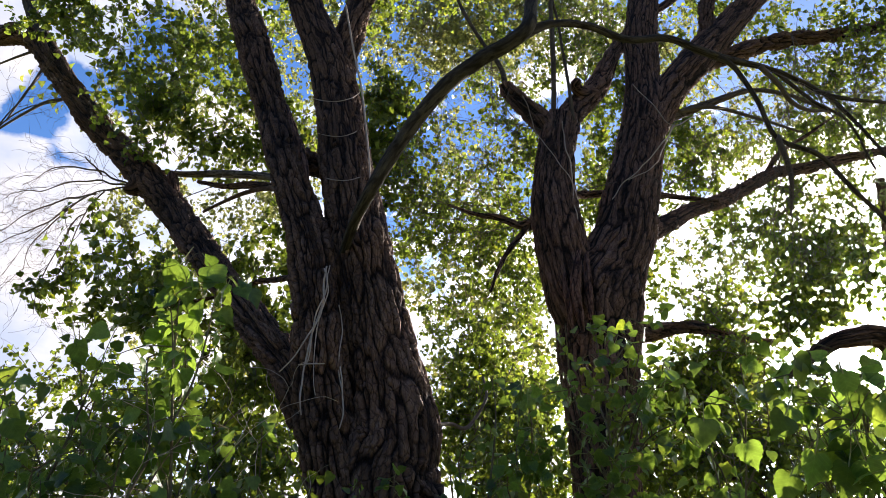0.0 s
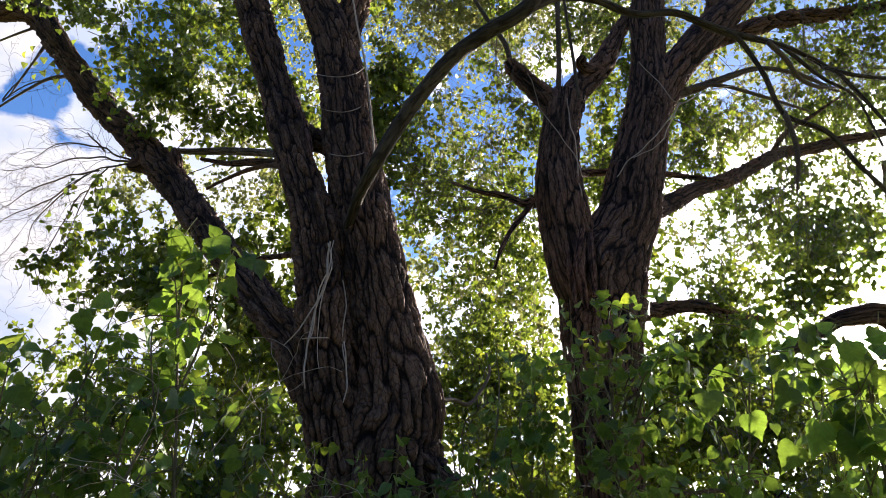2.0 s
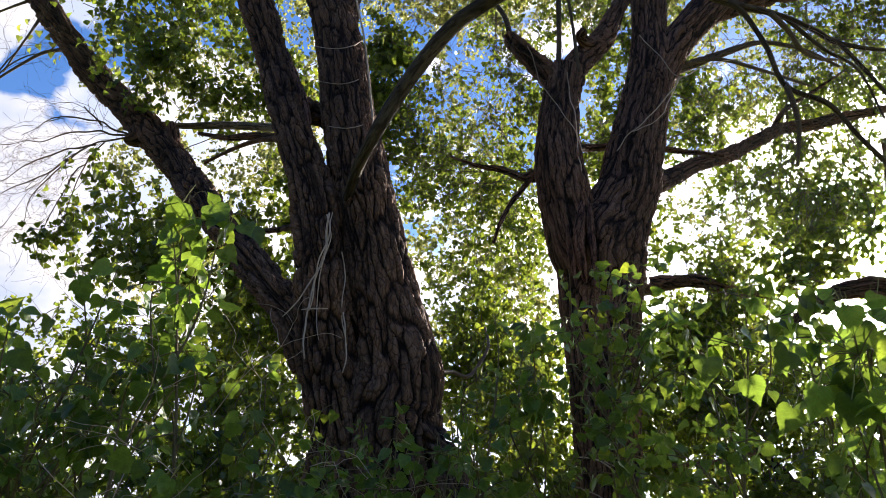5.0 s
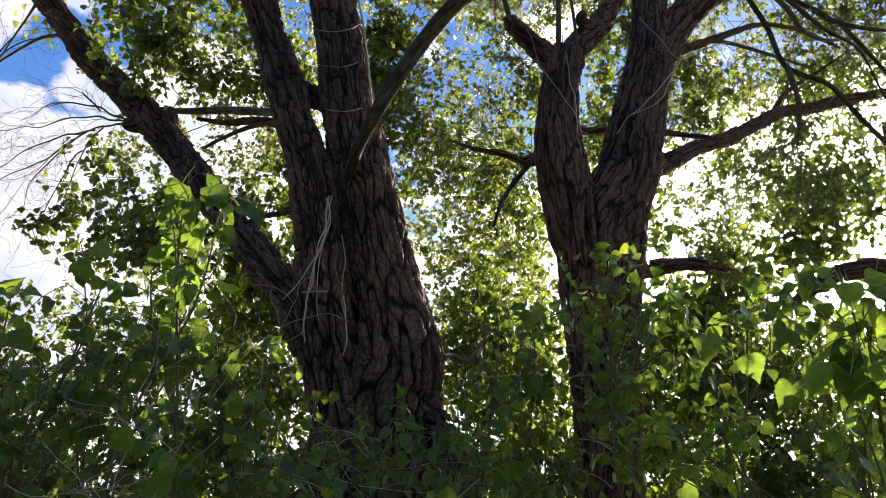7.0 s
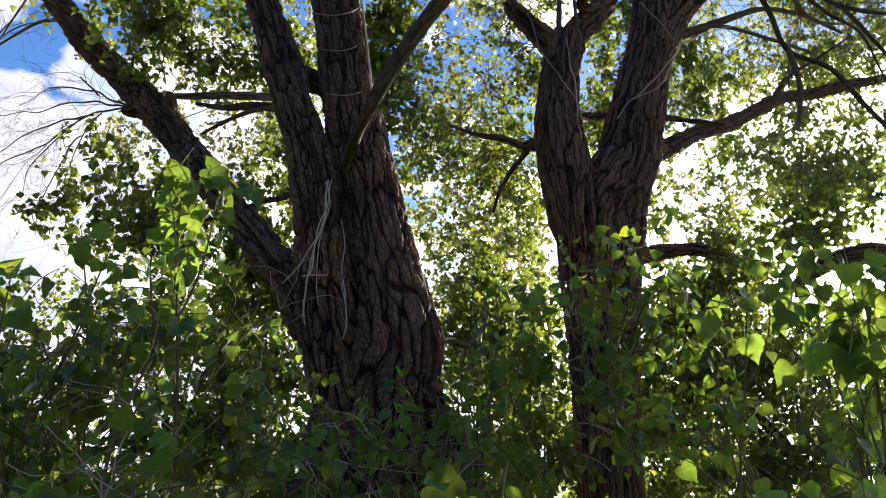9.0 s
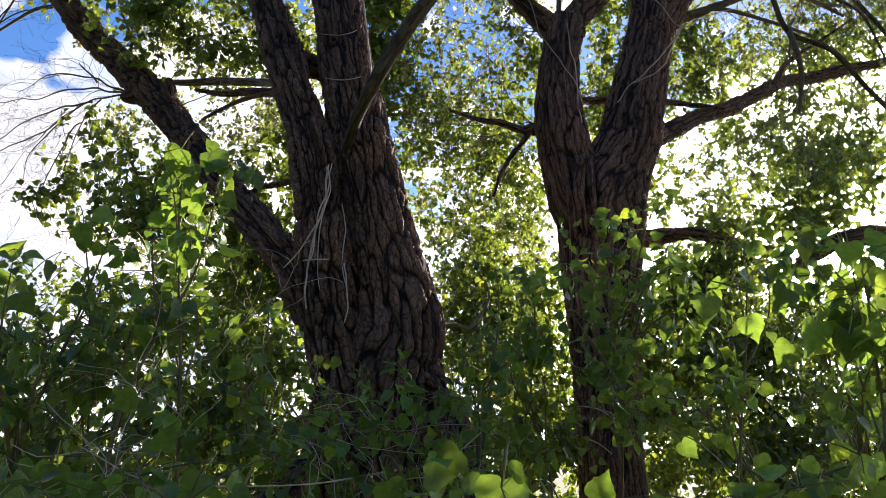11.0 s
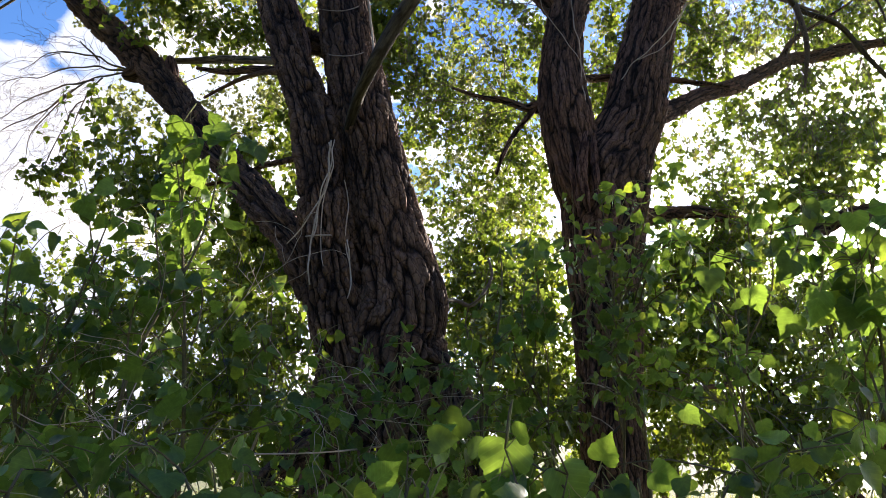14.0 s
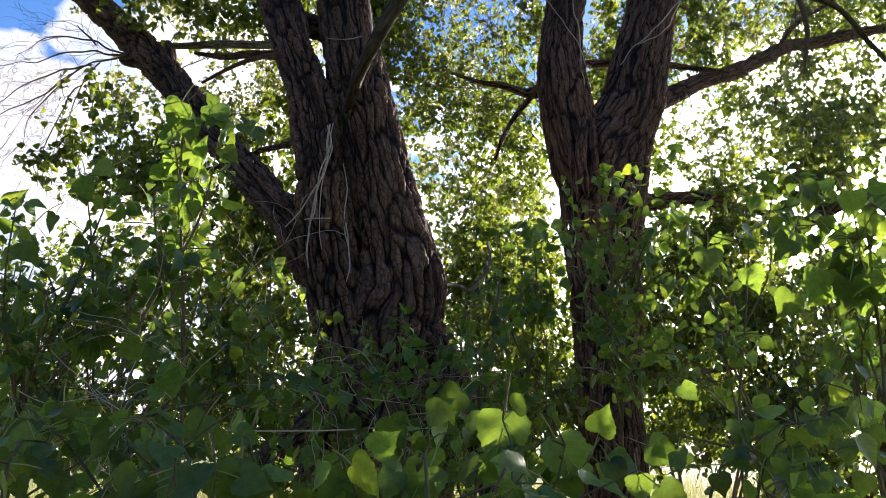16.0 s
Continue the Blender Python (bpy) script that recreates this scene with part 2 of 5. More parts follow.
def lattice(ix, iy, iz):
    h = (ix * 374761393 + iy * 668265263 + iz * 1274126177) & 0x7FFFFFFF
    h = ((h ^ (h >> 13)) * 1103515245) & 0x7FFFFFFF
    return ((h ^ (h >> 16)) & 0xFFFF) / 65535.0


def value_noise(p):
    """Smooth noise from 0 to 1 at an array of places."""
    i = np.floor(p).astype(np.int64)
    f = p - i
    f = f * f * (3 - 2 * f)
    total = 0
    for a in (0, 1):
        for b in (0, 1):
            for c in (0, 1):
                w = (f[:, 0] if a else 1 - f[:, 0]) * (f[:, 1] if b else 1 - f[:, 1]) * (f[:, 2] if c else 1 - f[:, 2])
                total = total + w * lattice(i[:, 0] + a, i[:, 1] + b, i[:, 2] + c)
    return total


def smooth_line(points, step):
    """A Catmull-Rom line through rows of (x, y, z, radius), cut into even steps."""
    p = np.array(points, float)
    p = np.vstack([2 * p[0] - p[1], p, 2 * p[-1] - p[-2]])
    rows = []
    for k in range(1, len(p) - 2):
        a, b, c, d = p[k - 1:k + 3]
        n = max(2, int(np.linalg.norm(c[:3] - b[:3]) / step))
        s = (np.arange(n) / n)[:, None]
        rows.append(0.5 * (2 * b + (c - a) * s + (2 * a - 5 * b + 4 * c - d) * s ** 2 + (3 * b - a - 3 * c + d) * s ** 3))
    rows.append(p[-2][None])
    q = np.vstack(rows)
    q[:, 3] = np.maximum(q[:, 3], 0.0008)
    return q


def bark_plates(grid, ang, rr, seed, scale):
    """Long interlocking plates round a stem: 0 in the furrows to 1 on the plates, and each plate's own height."""
    wide, tall = 0.050 * scale, 0.50 * scale
    around = max(4, round(2 * math.pi * rr / wide))
    bend = value_noise(grid * (11, 11, 4) + seed) - 0.5
    sway = value_noise(grid * (34, 34, 15) + seed + 50) - 0.5
    u = ang / (2 * np.pi) * around + bend * 0.9 + sway * 0.45
    v = grid[:, 2] / tall + (value_noise(grid * (13, 13, 6) + seed + 9) - 0.5) * 0.9
    iu, iv = np.floor(u).astype(np.int64), np.floor(v).astype(np.int64)
    first, second, rank = np.full(len(u), 9.0), np.full(len(u), 9.0), np.zeros(len(u))
    key = int(seed * 100)
    for du in (-1, 0, 1):
        for dv in (-1, 0, 1):
            cu, cv = (iu + du) % around, iv + dv
            d = np.abs(u - (iu + du) - lattice(cu, cv, cu * 0 + key)) + 0.8 * np.abs(v - cv - lattice(cu, cv, cu * 0 + key + 7))
            closer = d < first
            second = np.where(closer, first, np.minimum(second, d))
            rank = np.where(closer, lattice(cu, cv, cu * 0 + key + 13), rank)
            first = np.where(closer, d, first)
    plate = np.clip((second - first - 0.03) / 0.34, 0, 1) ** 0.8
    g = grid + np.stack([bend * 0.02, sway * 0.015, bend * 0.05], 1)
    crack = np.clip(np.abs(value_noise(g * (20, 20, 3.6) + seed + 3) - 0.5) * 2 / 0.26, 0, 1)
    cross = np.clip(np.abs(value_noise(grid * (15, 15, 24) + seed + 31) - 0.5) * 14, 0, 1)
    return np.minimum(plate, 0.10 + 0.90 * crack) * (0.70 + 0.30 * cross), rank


def tube_arrays(points, sides=8, step=0.03, ridge=0.0, knots=0.0, seed=0.0, wander=0.0):
    """Vertices, quads and uv of a closed, tapered tube. ridge: depth of the bark's furrows."""
    q = smooth_line(points, step)
    n = len(q)
    axis = np.gradient(q[:, :3], axis=0)
    axis /= np.linalg.norm(axis, axis=1)[:, None] + 1e-9
    if wander:
        k = np.arange(n)[:, None] * step
        off = np.hstack([value_noise(np.hstack([k * 8 + seed, k * 0 + s, k * 0])) [:, None] - 0.5 for s in (1.3, 5.7, 9.1)])
        q[:, :3] += off * wander * np.minimum(1, np.arange(n) / 5)[:, None]
    side = np.cross(axis, (0.13, 0.97, 0.21))
    side /= np.linalg.norm(side, axis=1)[:, None] + 1e-9
    other = np.cross(axis, side)
    along = np.concatenate([[0], np.cumsum(np.linalg.norm(np.diff(q[:, :3], axis=0), axis=1))])
    ang = np.linspace(0, 2 * np.pi, sides, endpoint=False)
    ca, sa = np.cos(ang), np.sin(ang)
    r = np.repeat(q[:, 3:4], sides, 1)
    plate = np.ones(n * sides)
    if ridge:
        rr = float(np.median(q[:, 3]))
        grid = np.stack([np.tile(ca, (n, 1)) * rr, np.tile(sa, (n, 1)) * rr, np.tile(along[:, None], (1, sides))], -1).reshape(-1, 3)
        plate, rank = bark_plates(grid, np.tile(ang, n), rr, seed, 1.0 if rr > 0.07 else 0.6)
        lump = value_noise(grid * (5, 5, 2.2) + seed + 20) - 0.5
        rough = value_noise(grid * (60, 60, 24) + seed + 40) - 0.5
        disp = ridge * (plate * (0.6 + 0.5 * rank) - 0.5 + 0.45 * rough) + lump * (ridge * 0.6 + knots)
        soft = np.clip(r / max(1e-4, q[:, 3].max() * 0.55), 0.25, 1)
        r = r + disp.reshape(n, sides) * soft
    co = q[:, None, :3] + side[:, None] * (ca * r)[..., None] + other[:, None] * (sa * r)[..., None]
    verts = np.vstack([co.reshape(-1, 3), q[0, :3] , q[-1, :3] + axis[-1] * q[-1, 3] * 0.5])
    k = np.arange(n - 1)[:, None] * sides
    j = np.arange(sides)[None]
    j2 = (j + 1) % sides
    quads = np.stack([k + j, k + j2, k + sides + j2, k + sides + j], -1).reshape(-1, 4)
    e, j, j2 = (n - 1) * sides, j[0], j2[0]
    ends = [np.stack([j * 0 + n * sides, j2, j, j * 0 - 1], 1), np.stack([j * 0 + n * sides + 1, e + j, e + j2, j * 0 - 1], 1)]
    faces = np.vstack([quads, *ends])
    girth = 2 * math.pi * float(np.median(q[:, 3]))
    uv = np.stack(np.broadcast_arrays((np.arange(sides) / sides * girth)[None] + seed, along[:, None] + seed), -1).reshape(-1, 2)
    uv = np.hstack([np.vstack([uv, uv[0], uv[-1]]), np.concatenate([plate, plate[:1], plate[-1:]])[:, None]])
    return verts, faces, uv


def mesh_from(name, verts, faces, mat, uv=None, smooth=True):
    """uv rows: round the stem, along it, and how far the bark's plate stands out (0 in a furrow)."""
    me = bpy.data.meshes.new(name)
    if uv is None:
        me.from_pydata(np.asarray(verts).tolist(), [], faces)
    else:
        count = np.where(faces[:, 3] < 0, 3, 4)
        idx = faces.ravel()[faces.ravel() >= 0].astype(np.int32)
        me.vertices.add(len(verts))
        me.vertices.foreach_set("co", np.asarray(verts, np.float32).ravel())
        me.loops.add(len(idx))
        me.loops.foreach_set("vertex_index", idx)
        me.polygons.add(len(count))
        me.polygons.foreach_set("loop_start", np.concatenate([[0], np.cumsum(count)[:-1]]).astype(np.int32))
        me.update(calc_edges=True)
        layer = me.uv_layers.new(name="UVMap")
        layer.data.foreach_set("uv", np.asarray(uv[:, :2], np.float32)[idx].ravel())
        me.attributes.new("plate", "FLOAT", "POINT").data.foreach_set("value", np.ascontiguousarray(uv[:, 2], np.float32))
    for one in (mat if isinstance(mat, (list, tuple)) else [mat]):
        me.materials.append(one)
    if smooth:
        me.polygons.foreach_set("use_smooth", np.ones(len(me.polygons), bool))
    me.update()
    return me


def thing(name, place, label, category, group=""):
    ob = new(name)
    ob.empty_display_size = 0.1
    ob.location = place
    ob.matrix_world = Matrix.Translation(place)
    return tagged(ob, label, category, group)


def part_mesh(name, me, parent, label="", kind=""):
    """A mesh given in world places, hung under its thing or part."""
    ob = new(name, me)
    ob.parent = parent
    if parent.parent is None:
        ob.matrix_parent_inverse = Matrix.Translation(-Vector(parent.location))
    return tagged(ob, label, "", "", kind)


seed_count = 0


def limb(name, parent, points, mat=None, ridge=None, label="", wander=0.0, knots=None):
    """One trunk, limb, branch or twig along (x, y, z, radius) rows."""
    global seed_count
    seed_count += 1
    big = max(p[3] for p in points)
    if big > 0.07:
        sides, step = int(min(230, 2 * math.pi * big / 0.0075)), 0.010
    elif big > 0.025:
        sides, step = 28, 0.018
    elif big > 0.008:
        sides, step = 12, 0.03
    else:
        sides, step = 6, 0.012 if wander else 0.04
    if ridge is None:
        ridge = 0.036 if big > 0.07 else (0.010 if big > 0.025 else 0.0)
    if knots is None:
        knots = big * 0.06
    v, f, uv = tube_arrays(points, sides, step, ridge, knots, seed_count * 3.7, wander)
    return part_mesh(name, mesh_from(name, v, f, mat or BARK, uv), parent, label)


def twig_arrays(lines, sides=5, step=0.04, wander=0.0):
    """Many thin twigs joined in one mesh."""
    vs, fs, us, base = [], [], [], 0
    for k, line in enumerate(lines):
        v, f, uv = tube_arrays(line, sides, step, seed=k * 0.31, wander=wander)
        vs.append(v)
        us.append(uv)
        fs.append(np.where(f < 0, f, f + base))
        base += len(v)
    return np.vstack(vs), np.vstack(fs), np.vstack(us)


def branching(start, way, length, radius, depth, out, droop=0.0, spread=0.7, r=None, curl=0.16):
    """Adds a twig and its side twigs, as rows of (x, y, z, radius), to out."""
    r = r or rng
    n = 5
    p = np.array(start, float)
    d = np.array(way, float)
    d /= np.linalg.norm(d)
    line = [(*p, radius)]
    for k in range(n):
        d = d + r.normal(0, curl, 3) + (0, 0, -droop)
        d /= np.linalg.norm(d)
        p = p + d * length / n
        line.append((*p, max(0.0009, radius * (1 - 0.8 * (k + 1) / n))))
        if depth > 0 and k > 0:
            for _ in range(int(r.integers(1, 3))):
                side = d + r.normal(0, spread, 3)
                branching(p, side, length * r.uniform(0.35, 0.6), radius * 0.5, depth - 1, out, droop, spread, r, curl)
    out.append(line)


# blade of a cottonwood leaf: broad triangle with a drawn-out tip, folded along the midrib
LOW = np.array([(0, 0, 0), (-.46, .10, .05), (-.44, .42, .07), (0, 1.0, -.10), (.44, .42, .07), (.46, .10, .05), (0, .45, -.02)])
LOW_FACES = np.array([(0, 6, 1), (1, 6, 2), (2, 6, 3), (3, 6, 4), (4, 6, 5), (5, 6, 0)])


MID = np.array([(0, 0, 0), (-.25, -.06, .03), (-.47, .04, .06), (-.49, .27, .07), (-.33, .57, .04), (0, 1.0, -.12), (.33, .57, .04), (.49, .27, .07), (.47, .04, .06), (.25, -.06, .03), (0, .35, -.02)])
MID_FACES = np.array([(k, 10, (k + 1) % 10)[::-1] for k in range(10)])


def leaf_cloud(places, size, r, droop=0.75, flat=0.5, shape=LOW, tris=LOW_FACES):
    """Vertices and faces of one leaf at each place: hanging, turned all ways."""
    n = len(places)
    tip = np.stack([r.normal(0, 0.6, n), r.normal(0, 0.6, n), -droop + r.normal(0, 0.45, n)], 1)
    tip /= np.linalg.norm(tip, axis=1)[:, None]
    face = r.normal(0, 1, (n, 3)) + (0, 0, flat)
    face -= tip * (face * tip).sum(1)[:, None]
    face /= np.linalg.norm(face, axis=1)[:, None] + 1e-9
    wide = np.cross(tip, face)
    s = size * r.uniform(0.6, 1.2, n)
    sx, sz = s * r.uniform(0.85, 1.15, n), s * r.uniform(0.2, 2.2, n)
    v = (places[:, None] + shape[None, :, 0:1] * wide[:, None] * sx[:, None, None] + shape[None, :, 1:2] * tip[:, None] * s[:, None, None]
         + shape[None, :, 2:3] * face[:, None] * sz[:, None, None])
    f = tris[None] + (np.arange(n) * len(shape))[:, None, None]
    return v.reshape(-1, 3), f.reshape(-1, 3)


def fast_mesh(name, verts, tris, mat):
    me = bpy.data.meshes.new(name)
    me.vertices.add(len(verts))
    me.vertices.foreach_set("co", np.asarray(verts, np.float32).ravel())
    me.loops.add(len(tris) * 3)
    me.loops.foreach_set("vertex_index", np.asarray(tris, np.int32).ravel())
    me.polygons.add(len(tris))
    me.polygons.foreach_set("loop_start", np.arange(0, len(tris) * 3, 3, dtype=np.int32))
    me.update(calc_edges=True)
    me.materials.append(mat)
    return me


class Crown:
    """Gathers clumps of leafy sprays into one crown of a tree."""

    def __init__(self, tree, seed, density=1.0):
        self.density = density
        self.tree, self.r, self.places, self.sizes, self.twigs = tree, np.random.default_rng(seed), [], [], []

    def clump(self, x, y, z, rx, ry, rz, sprays, size=0.046, leaves=25, reach=0.2):
        """sprays: leafy twigs in an uneven ellipsoid; each hangs a handful of leaves."""
        r = self.r
        sprays = int(sprays * self.density)
        d = r.normal(0, 1, (sprays, 3))
        d /= np.linalg.norm(d, axis=1)[:, None]
        m = max(4, sprays // 4)
        e = r.normal(0, 1, (m, 3))
        e /= np.linalg.norm(e, axis=1)[:, None]
        heart = e * (r.uniform(0, 1, (m, 1)) ** 0.4)
        c = np.array((x, y, z)) + (heart[r.integers(0, m, sprays)] + d * (r.uniform(0, 1, (sprays, 1)) ** 0.6) * 0.5) * (rx, ry, rz)
        way = r.normal(0, 1, (sprays, 3)) + (0, 0, -0.5)
        way /= np.linalg.norm(way, axis=1)[:, None]
        # each spray is a bent twig with bunches of leaves at its knots
        knots = 6
        step = np.linspace(-1.0, 1.0, knots)
        sag = r.uniform(0.1, 0.5, sprays)
        bend = r.normal(0, 0.22, (sprays, 3))
        line = (c[:, None] + way[:, None] * step[None, :, None] * reach * r.uniform(0.7, 1.35, (sprays, 1, 1))
                + (bend[:, None] * (step ** 2)[None, :, None] + np.array((0, 0, -1.0)) * (sag[:, None] * ((step + 1) / 2) ** 2)[..., None]) * reach)
        n = r.integers(max(2, leaves // 2), leaves + leaves // 2, sprays)
        idx = np.repeat(np.arange(sprays), n)
        at = np.minimum(r.integers(0, knots, len(idx)), r.integers(1, knots + 2, len(idx))) % knots
        out = r.normal(0, 1, (len(idx), 3)) + (0, 0, -0.35)
        out /= np.linalg.norm(out, axis=1)[:, None]
        p = line[idx, at] + out * (size * r.uniform(0.25, 1.0, len(idx)))[:, None] + r.normal(0, 0.012, (len(idx), 3))
        self.places.append(p)
        self.sizes.append(np.full(len(p), size))
        for k in range(0, sprays, 1 if leaves < 30 else 3):
            self.twigs.append([(*line[k, m], 0.0042 - 0.0006 * m) for m in (0, 2, 4, 5)])

    def build(self, mat, label="", droop=0.75, flat=0.5, singles=250):
        """The nearest leaves are pieces of their own, the rest one mesh."""
        p, s = np.vstack(self.places), np.concatenate(self.sizes)
        order = np.argsort(p[:, 1])
        r, back = self.r, Matrix.Translation(-Vector(self.tree.location))
        for k in order[:singles]:
            tip = Vector(r.normal(0, 0.6, 3) + np.array((0, 0, -droop))).normalized()
            side = tip.cross(Vector(r.normal(0, 1, 3) + np.array((0, 0, flat)))).normalized()
            leaf = new("leaf", SINGLES[int(r.integers(0, len(SINGLES)))])
            leaf.parent = self.tree
            leaf.matrix_basis = back @ Matrix.Translation(p[k]) @ Matrix((side, tip, side.cross(tip))).transposed().to_4x4() @ Matrix.Scale(s[k] * r.uniform(0.7, 1.2), 4)
        v, f = leaf_cloud(p[order[singles:]], s[order[singles:]], r, droop, flat)
        crown = part_mesh("crown", fast_mesh("crown", v, f, mat), self.tree, label, "stuff")
        v, f, uv = twig_arrays(self.twigs, 3, 0.15)
        part_mesh("twig_mass", mesh_from("twig_mass", v, f, TWIG, uv), self.tree, "", "stuff")
        return crown


def single_leaf(seed):
    r = np.random.default_rng(seed)
    v = MID * (r.uniform(0.9, 1.1), 1, r.uniform(0.3, 2.4))
    return mesh_from("leaf", v, [tuple(f) for f in MID_FACES.tolist()], LEAF_SINGLE)


SINGLES = [single_leaf(60 + k) for k in range(6)]


# ---- ground ----
def grass_ground():
    m, t = material("dry_meadow_grass")
    where = t.nodes.new("ShaderNodeTexCoord")
    broad = node(t, "ShaderNodeTexNoise", Scale=0.35, Detail=4.0)
    tuft = node(t, "ShaderNodeTexNoise", Scale=14.0, Detail=5.0, Roughness=0.7)
    link(t, where.outputs["Object"], broad.inputs["Vector"])
    link(t, where.outputs["Object"], tuft.inputs["Vector"])
    a = ramp(t, tuft.outputs["Fac"], (0.3, (0.07, 0.075, 0.025)), (0.7, (0.23, 0.23, 0.09)))
    b = ramp(t, broad.outputs["Fac"], (0.35, (0.7, 0.9, 0.6)), (0.65, (1.2, 1.1, 0.9)))
    mix = t.nodes.new("ShaderNodeMix")
    mix.data_type, mix.blend_type = "RGBA", "MULTIPLY"
    mix.inputs[0].default_value = 1.0
    link(t, a, mix.inputs[6])
    link(t, b, mix.inputs[7])
    bump = node(t, "ShaderNodeBump", Strength=0.8, Distance=0.05)
    link(t, tuft.outputs["Fac"], bump.inputs["Height"])
    p = node(t, "ShaderNodeBsdfPrincipled", Roughness=0.95)
    link(t, mix.outputs[2], p.inputs["Base Color"])
    link(t, bump.outputs[0], p.inputs["Normal"])
    o = t.nodes.new("ShaderNodeOutputMaterial")
    link(t, p.outputs[0], o.inputs[0])
    return m


def ground_height(x, y):
    d = np.hypot(x, y)
    return (value_noise(np.stack([x * 0.4, y * 0.4, x * 0], 1)) - 0.5) * 0.10 * np.clip(d / 8, 0, 1) - 0.02


MEADOW = grass_ground()
rings = np.concatenate([np.linspace(0.4, 14, 36), np.geomspace(15, 3000, 40)])
around = np.linspace(0, 2 * np.pi, 96, endpoint=False)
gx, gy = (rings[:, None] * np.cos(around)).ravel(), (rings[:, None] * np.sin(around)).ravel()
verts = np.vstack([np.stack([gx, gy, ground_height(gx, gy)], 1), (0, 0, -0.02)])
k, j = np.arange(len(rings) - 1)[:, None] * 96, np.arange(96)[None]
quads = np.stack([k + j, k + 96 + j, k + 96 + (j + 1) % 96, k + (j + 1) % 96], -1).reshape(-1, 4)
faces = [tuple(q) for q in quads.tolist()] + [(len(verts) - 1, s, (s + 1) % 96) for s in range(96)]
tagged(new("ground", mesh_from("ground", verts, faces, MEADOW)), "dry yellow-green meadow ground under the trees", "ground", "", "structure")

# tall grass
r = np.random.default_rng(5)
n = 26000
px, py = r.uniform(-14, 12, n), r.uniform(2.2, 22, n)
keep = np.abs(px) < 2.5 + py * 0.75
px, py = px[keep], py[keep]
n = len(px)
h = r.uniform(0.15, 0.55, n)
bend, wide, a = r.normal(0, 0.14, (n, 2)), r.uniform(0.003, 0.008, n), r.uniform(0, 3.14, n)
foot = np.stack([px, py, ground_height(px, py)], 1)
across = np.stack([np.cos(a) * wide, np.sin(a) * wide, a * 0], 1)
mid = foot + np.stack([bend[:, 0] * 0.4, bend[:, 1] * 0.4, h * 0.6], 1)
top = foot + np.stack([bend[:, 0], bend[:, 1], h], 1)
v = np.stack([foot - across, foot + across, mid - across * 0.7, mid + across * 0.7, top], 1).reshape(-1, 3)
f = (np.array([(0, 1, 3), (0, 3, 2), (2, 3, 4)])[None] + (np.arange(n) * 5)[:, None, None]).reshape(-1, 3)
GRASS = foliage("tall_grass", (0.26, 0.27, 0.09), (0.34, 0.34, 0.10), 0.4, False, 0.6)
tagged(new("grass", fast_mesh("grass", v, f, GRASS)), "tall dry yellow-green grass", "grass", "", "stuff")


# ---- the double-stemmed cottonwood ----
tree_a = thing("cottonwood_tree", (-0.3, 3.9, 0), "old cottonwood with dark furrowed bark and several stems", "tree", "cottonwoods")
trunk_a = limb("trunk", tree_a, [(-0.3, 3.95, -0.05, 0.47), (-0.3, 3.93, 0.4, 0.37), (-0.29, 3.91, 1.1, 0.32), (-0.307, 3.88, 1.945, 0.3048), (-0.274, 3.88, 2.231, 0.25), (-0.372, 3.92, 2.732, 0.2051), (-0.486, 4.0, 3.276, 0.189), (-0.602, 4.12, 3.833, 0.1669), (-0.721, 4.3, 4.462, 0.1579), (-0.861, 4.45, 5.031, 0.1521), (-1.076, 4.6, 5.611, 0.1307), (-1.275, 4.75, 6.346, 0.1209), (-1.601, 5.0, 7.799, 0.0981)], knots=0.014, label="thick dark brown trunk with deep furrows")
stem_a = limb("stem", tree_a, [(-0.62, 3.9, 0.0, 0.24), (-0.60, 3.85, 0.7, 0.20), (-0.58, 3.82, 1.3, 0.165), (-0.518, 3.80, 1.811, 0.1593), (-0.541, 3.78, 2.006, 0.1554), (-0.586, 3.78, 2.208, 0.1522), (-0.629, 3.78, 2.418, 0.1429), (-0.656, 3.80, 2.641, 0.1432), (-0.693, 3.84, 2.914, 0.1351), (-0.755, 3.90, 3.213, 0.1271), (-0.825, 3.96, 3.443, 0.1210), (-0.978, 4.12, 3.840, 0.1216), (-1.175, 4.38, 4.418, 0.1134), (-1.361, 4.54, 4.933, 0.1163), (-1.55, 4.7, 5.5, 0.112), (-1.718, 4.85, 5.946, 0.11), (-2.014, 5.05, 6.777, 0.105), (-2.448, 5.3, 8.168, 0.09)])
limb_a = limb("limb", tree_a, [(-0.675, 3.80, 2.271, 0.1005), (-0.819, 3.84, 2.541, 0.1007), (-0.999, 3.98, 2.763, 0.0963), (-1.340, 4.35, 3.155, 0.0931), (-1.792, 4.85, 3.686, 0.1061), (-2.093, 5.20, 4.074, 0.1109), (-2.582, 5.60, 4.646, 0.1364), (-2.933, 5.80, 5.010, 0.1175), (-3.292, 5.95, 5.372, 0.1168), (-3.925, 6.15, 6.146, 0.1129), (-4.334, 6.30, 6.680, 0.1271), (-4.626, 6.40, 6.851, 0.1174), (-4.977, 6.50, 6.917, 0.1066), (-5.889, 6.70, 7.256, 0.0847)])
limb("limb", tree_a, [(-0.769, 4.44, 4.922, 0.1172), (-0.713, 4.55, 5.402, 0.1014), (-0.655, 4.65, 5.768, 0.0964), (-0.606, 4.85, 6.574, 0.0846), (-0.519, 5.1, 7.844, 0.0664)])
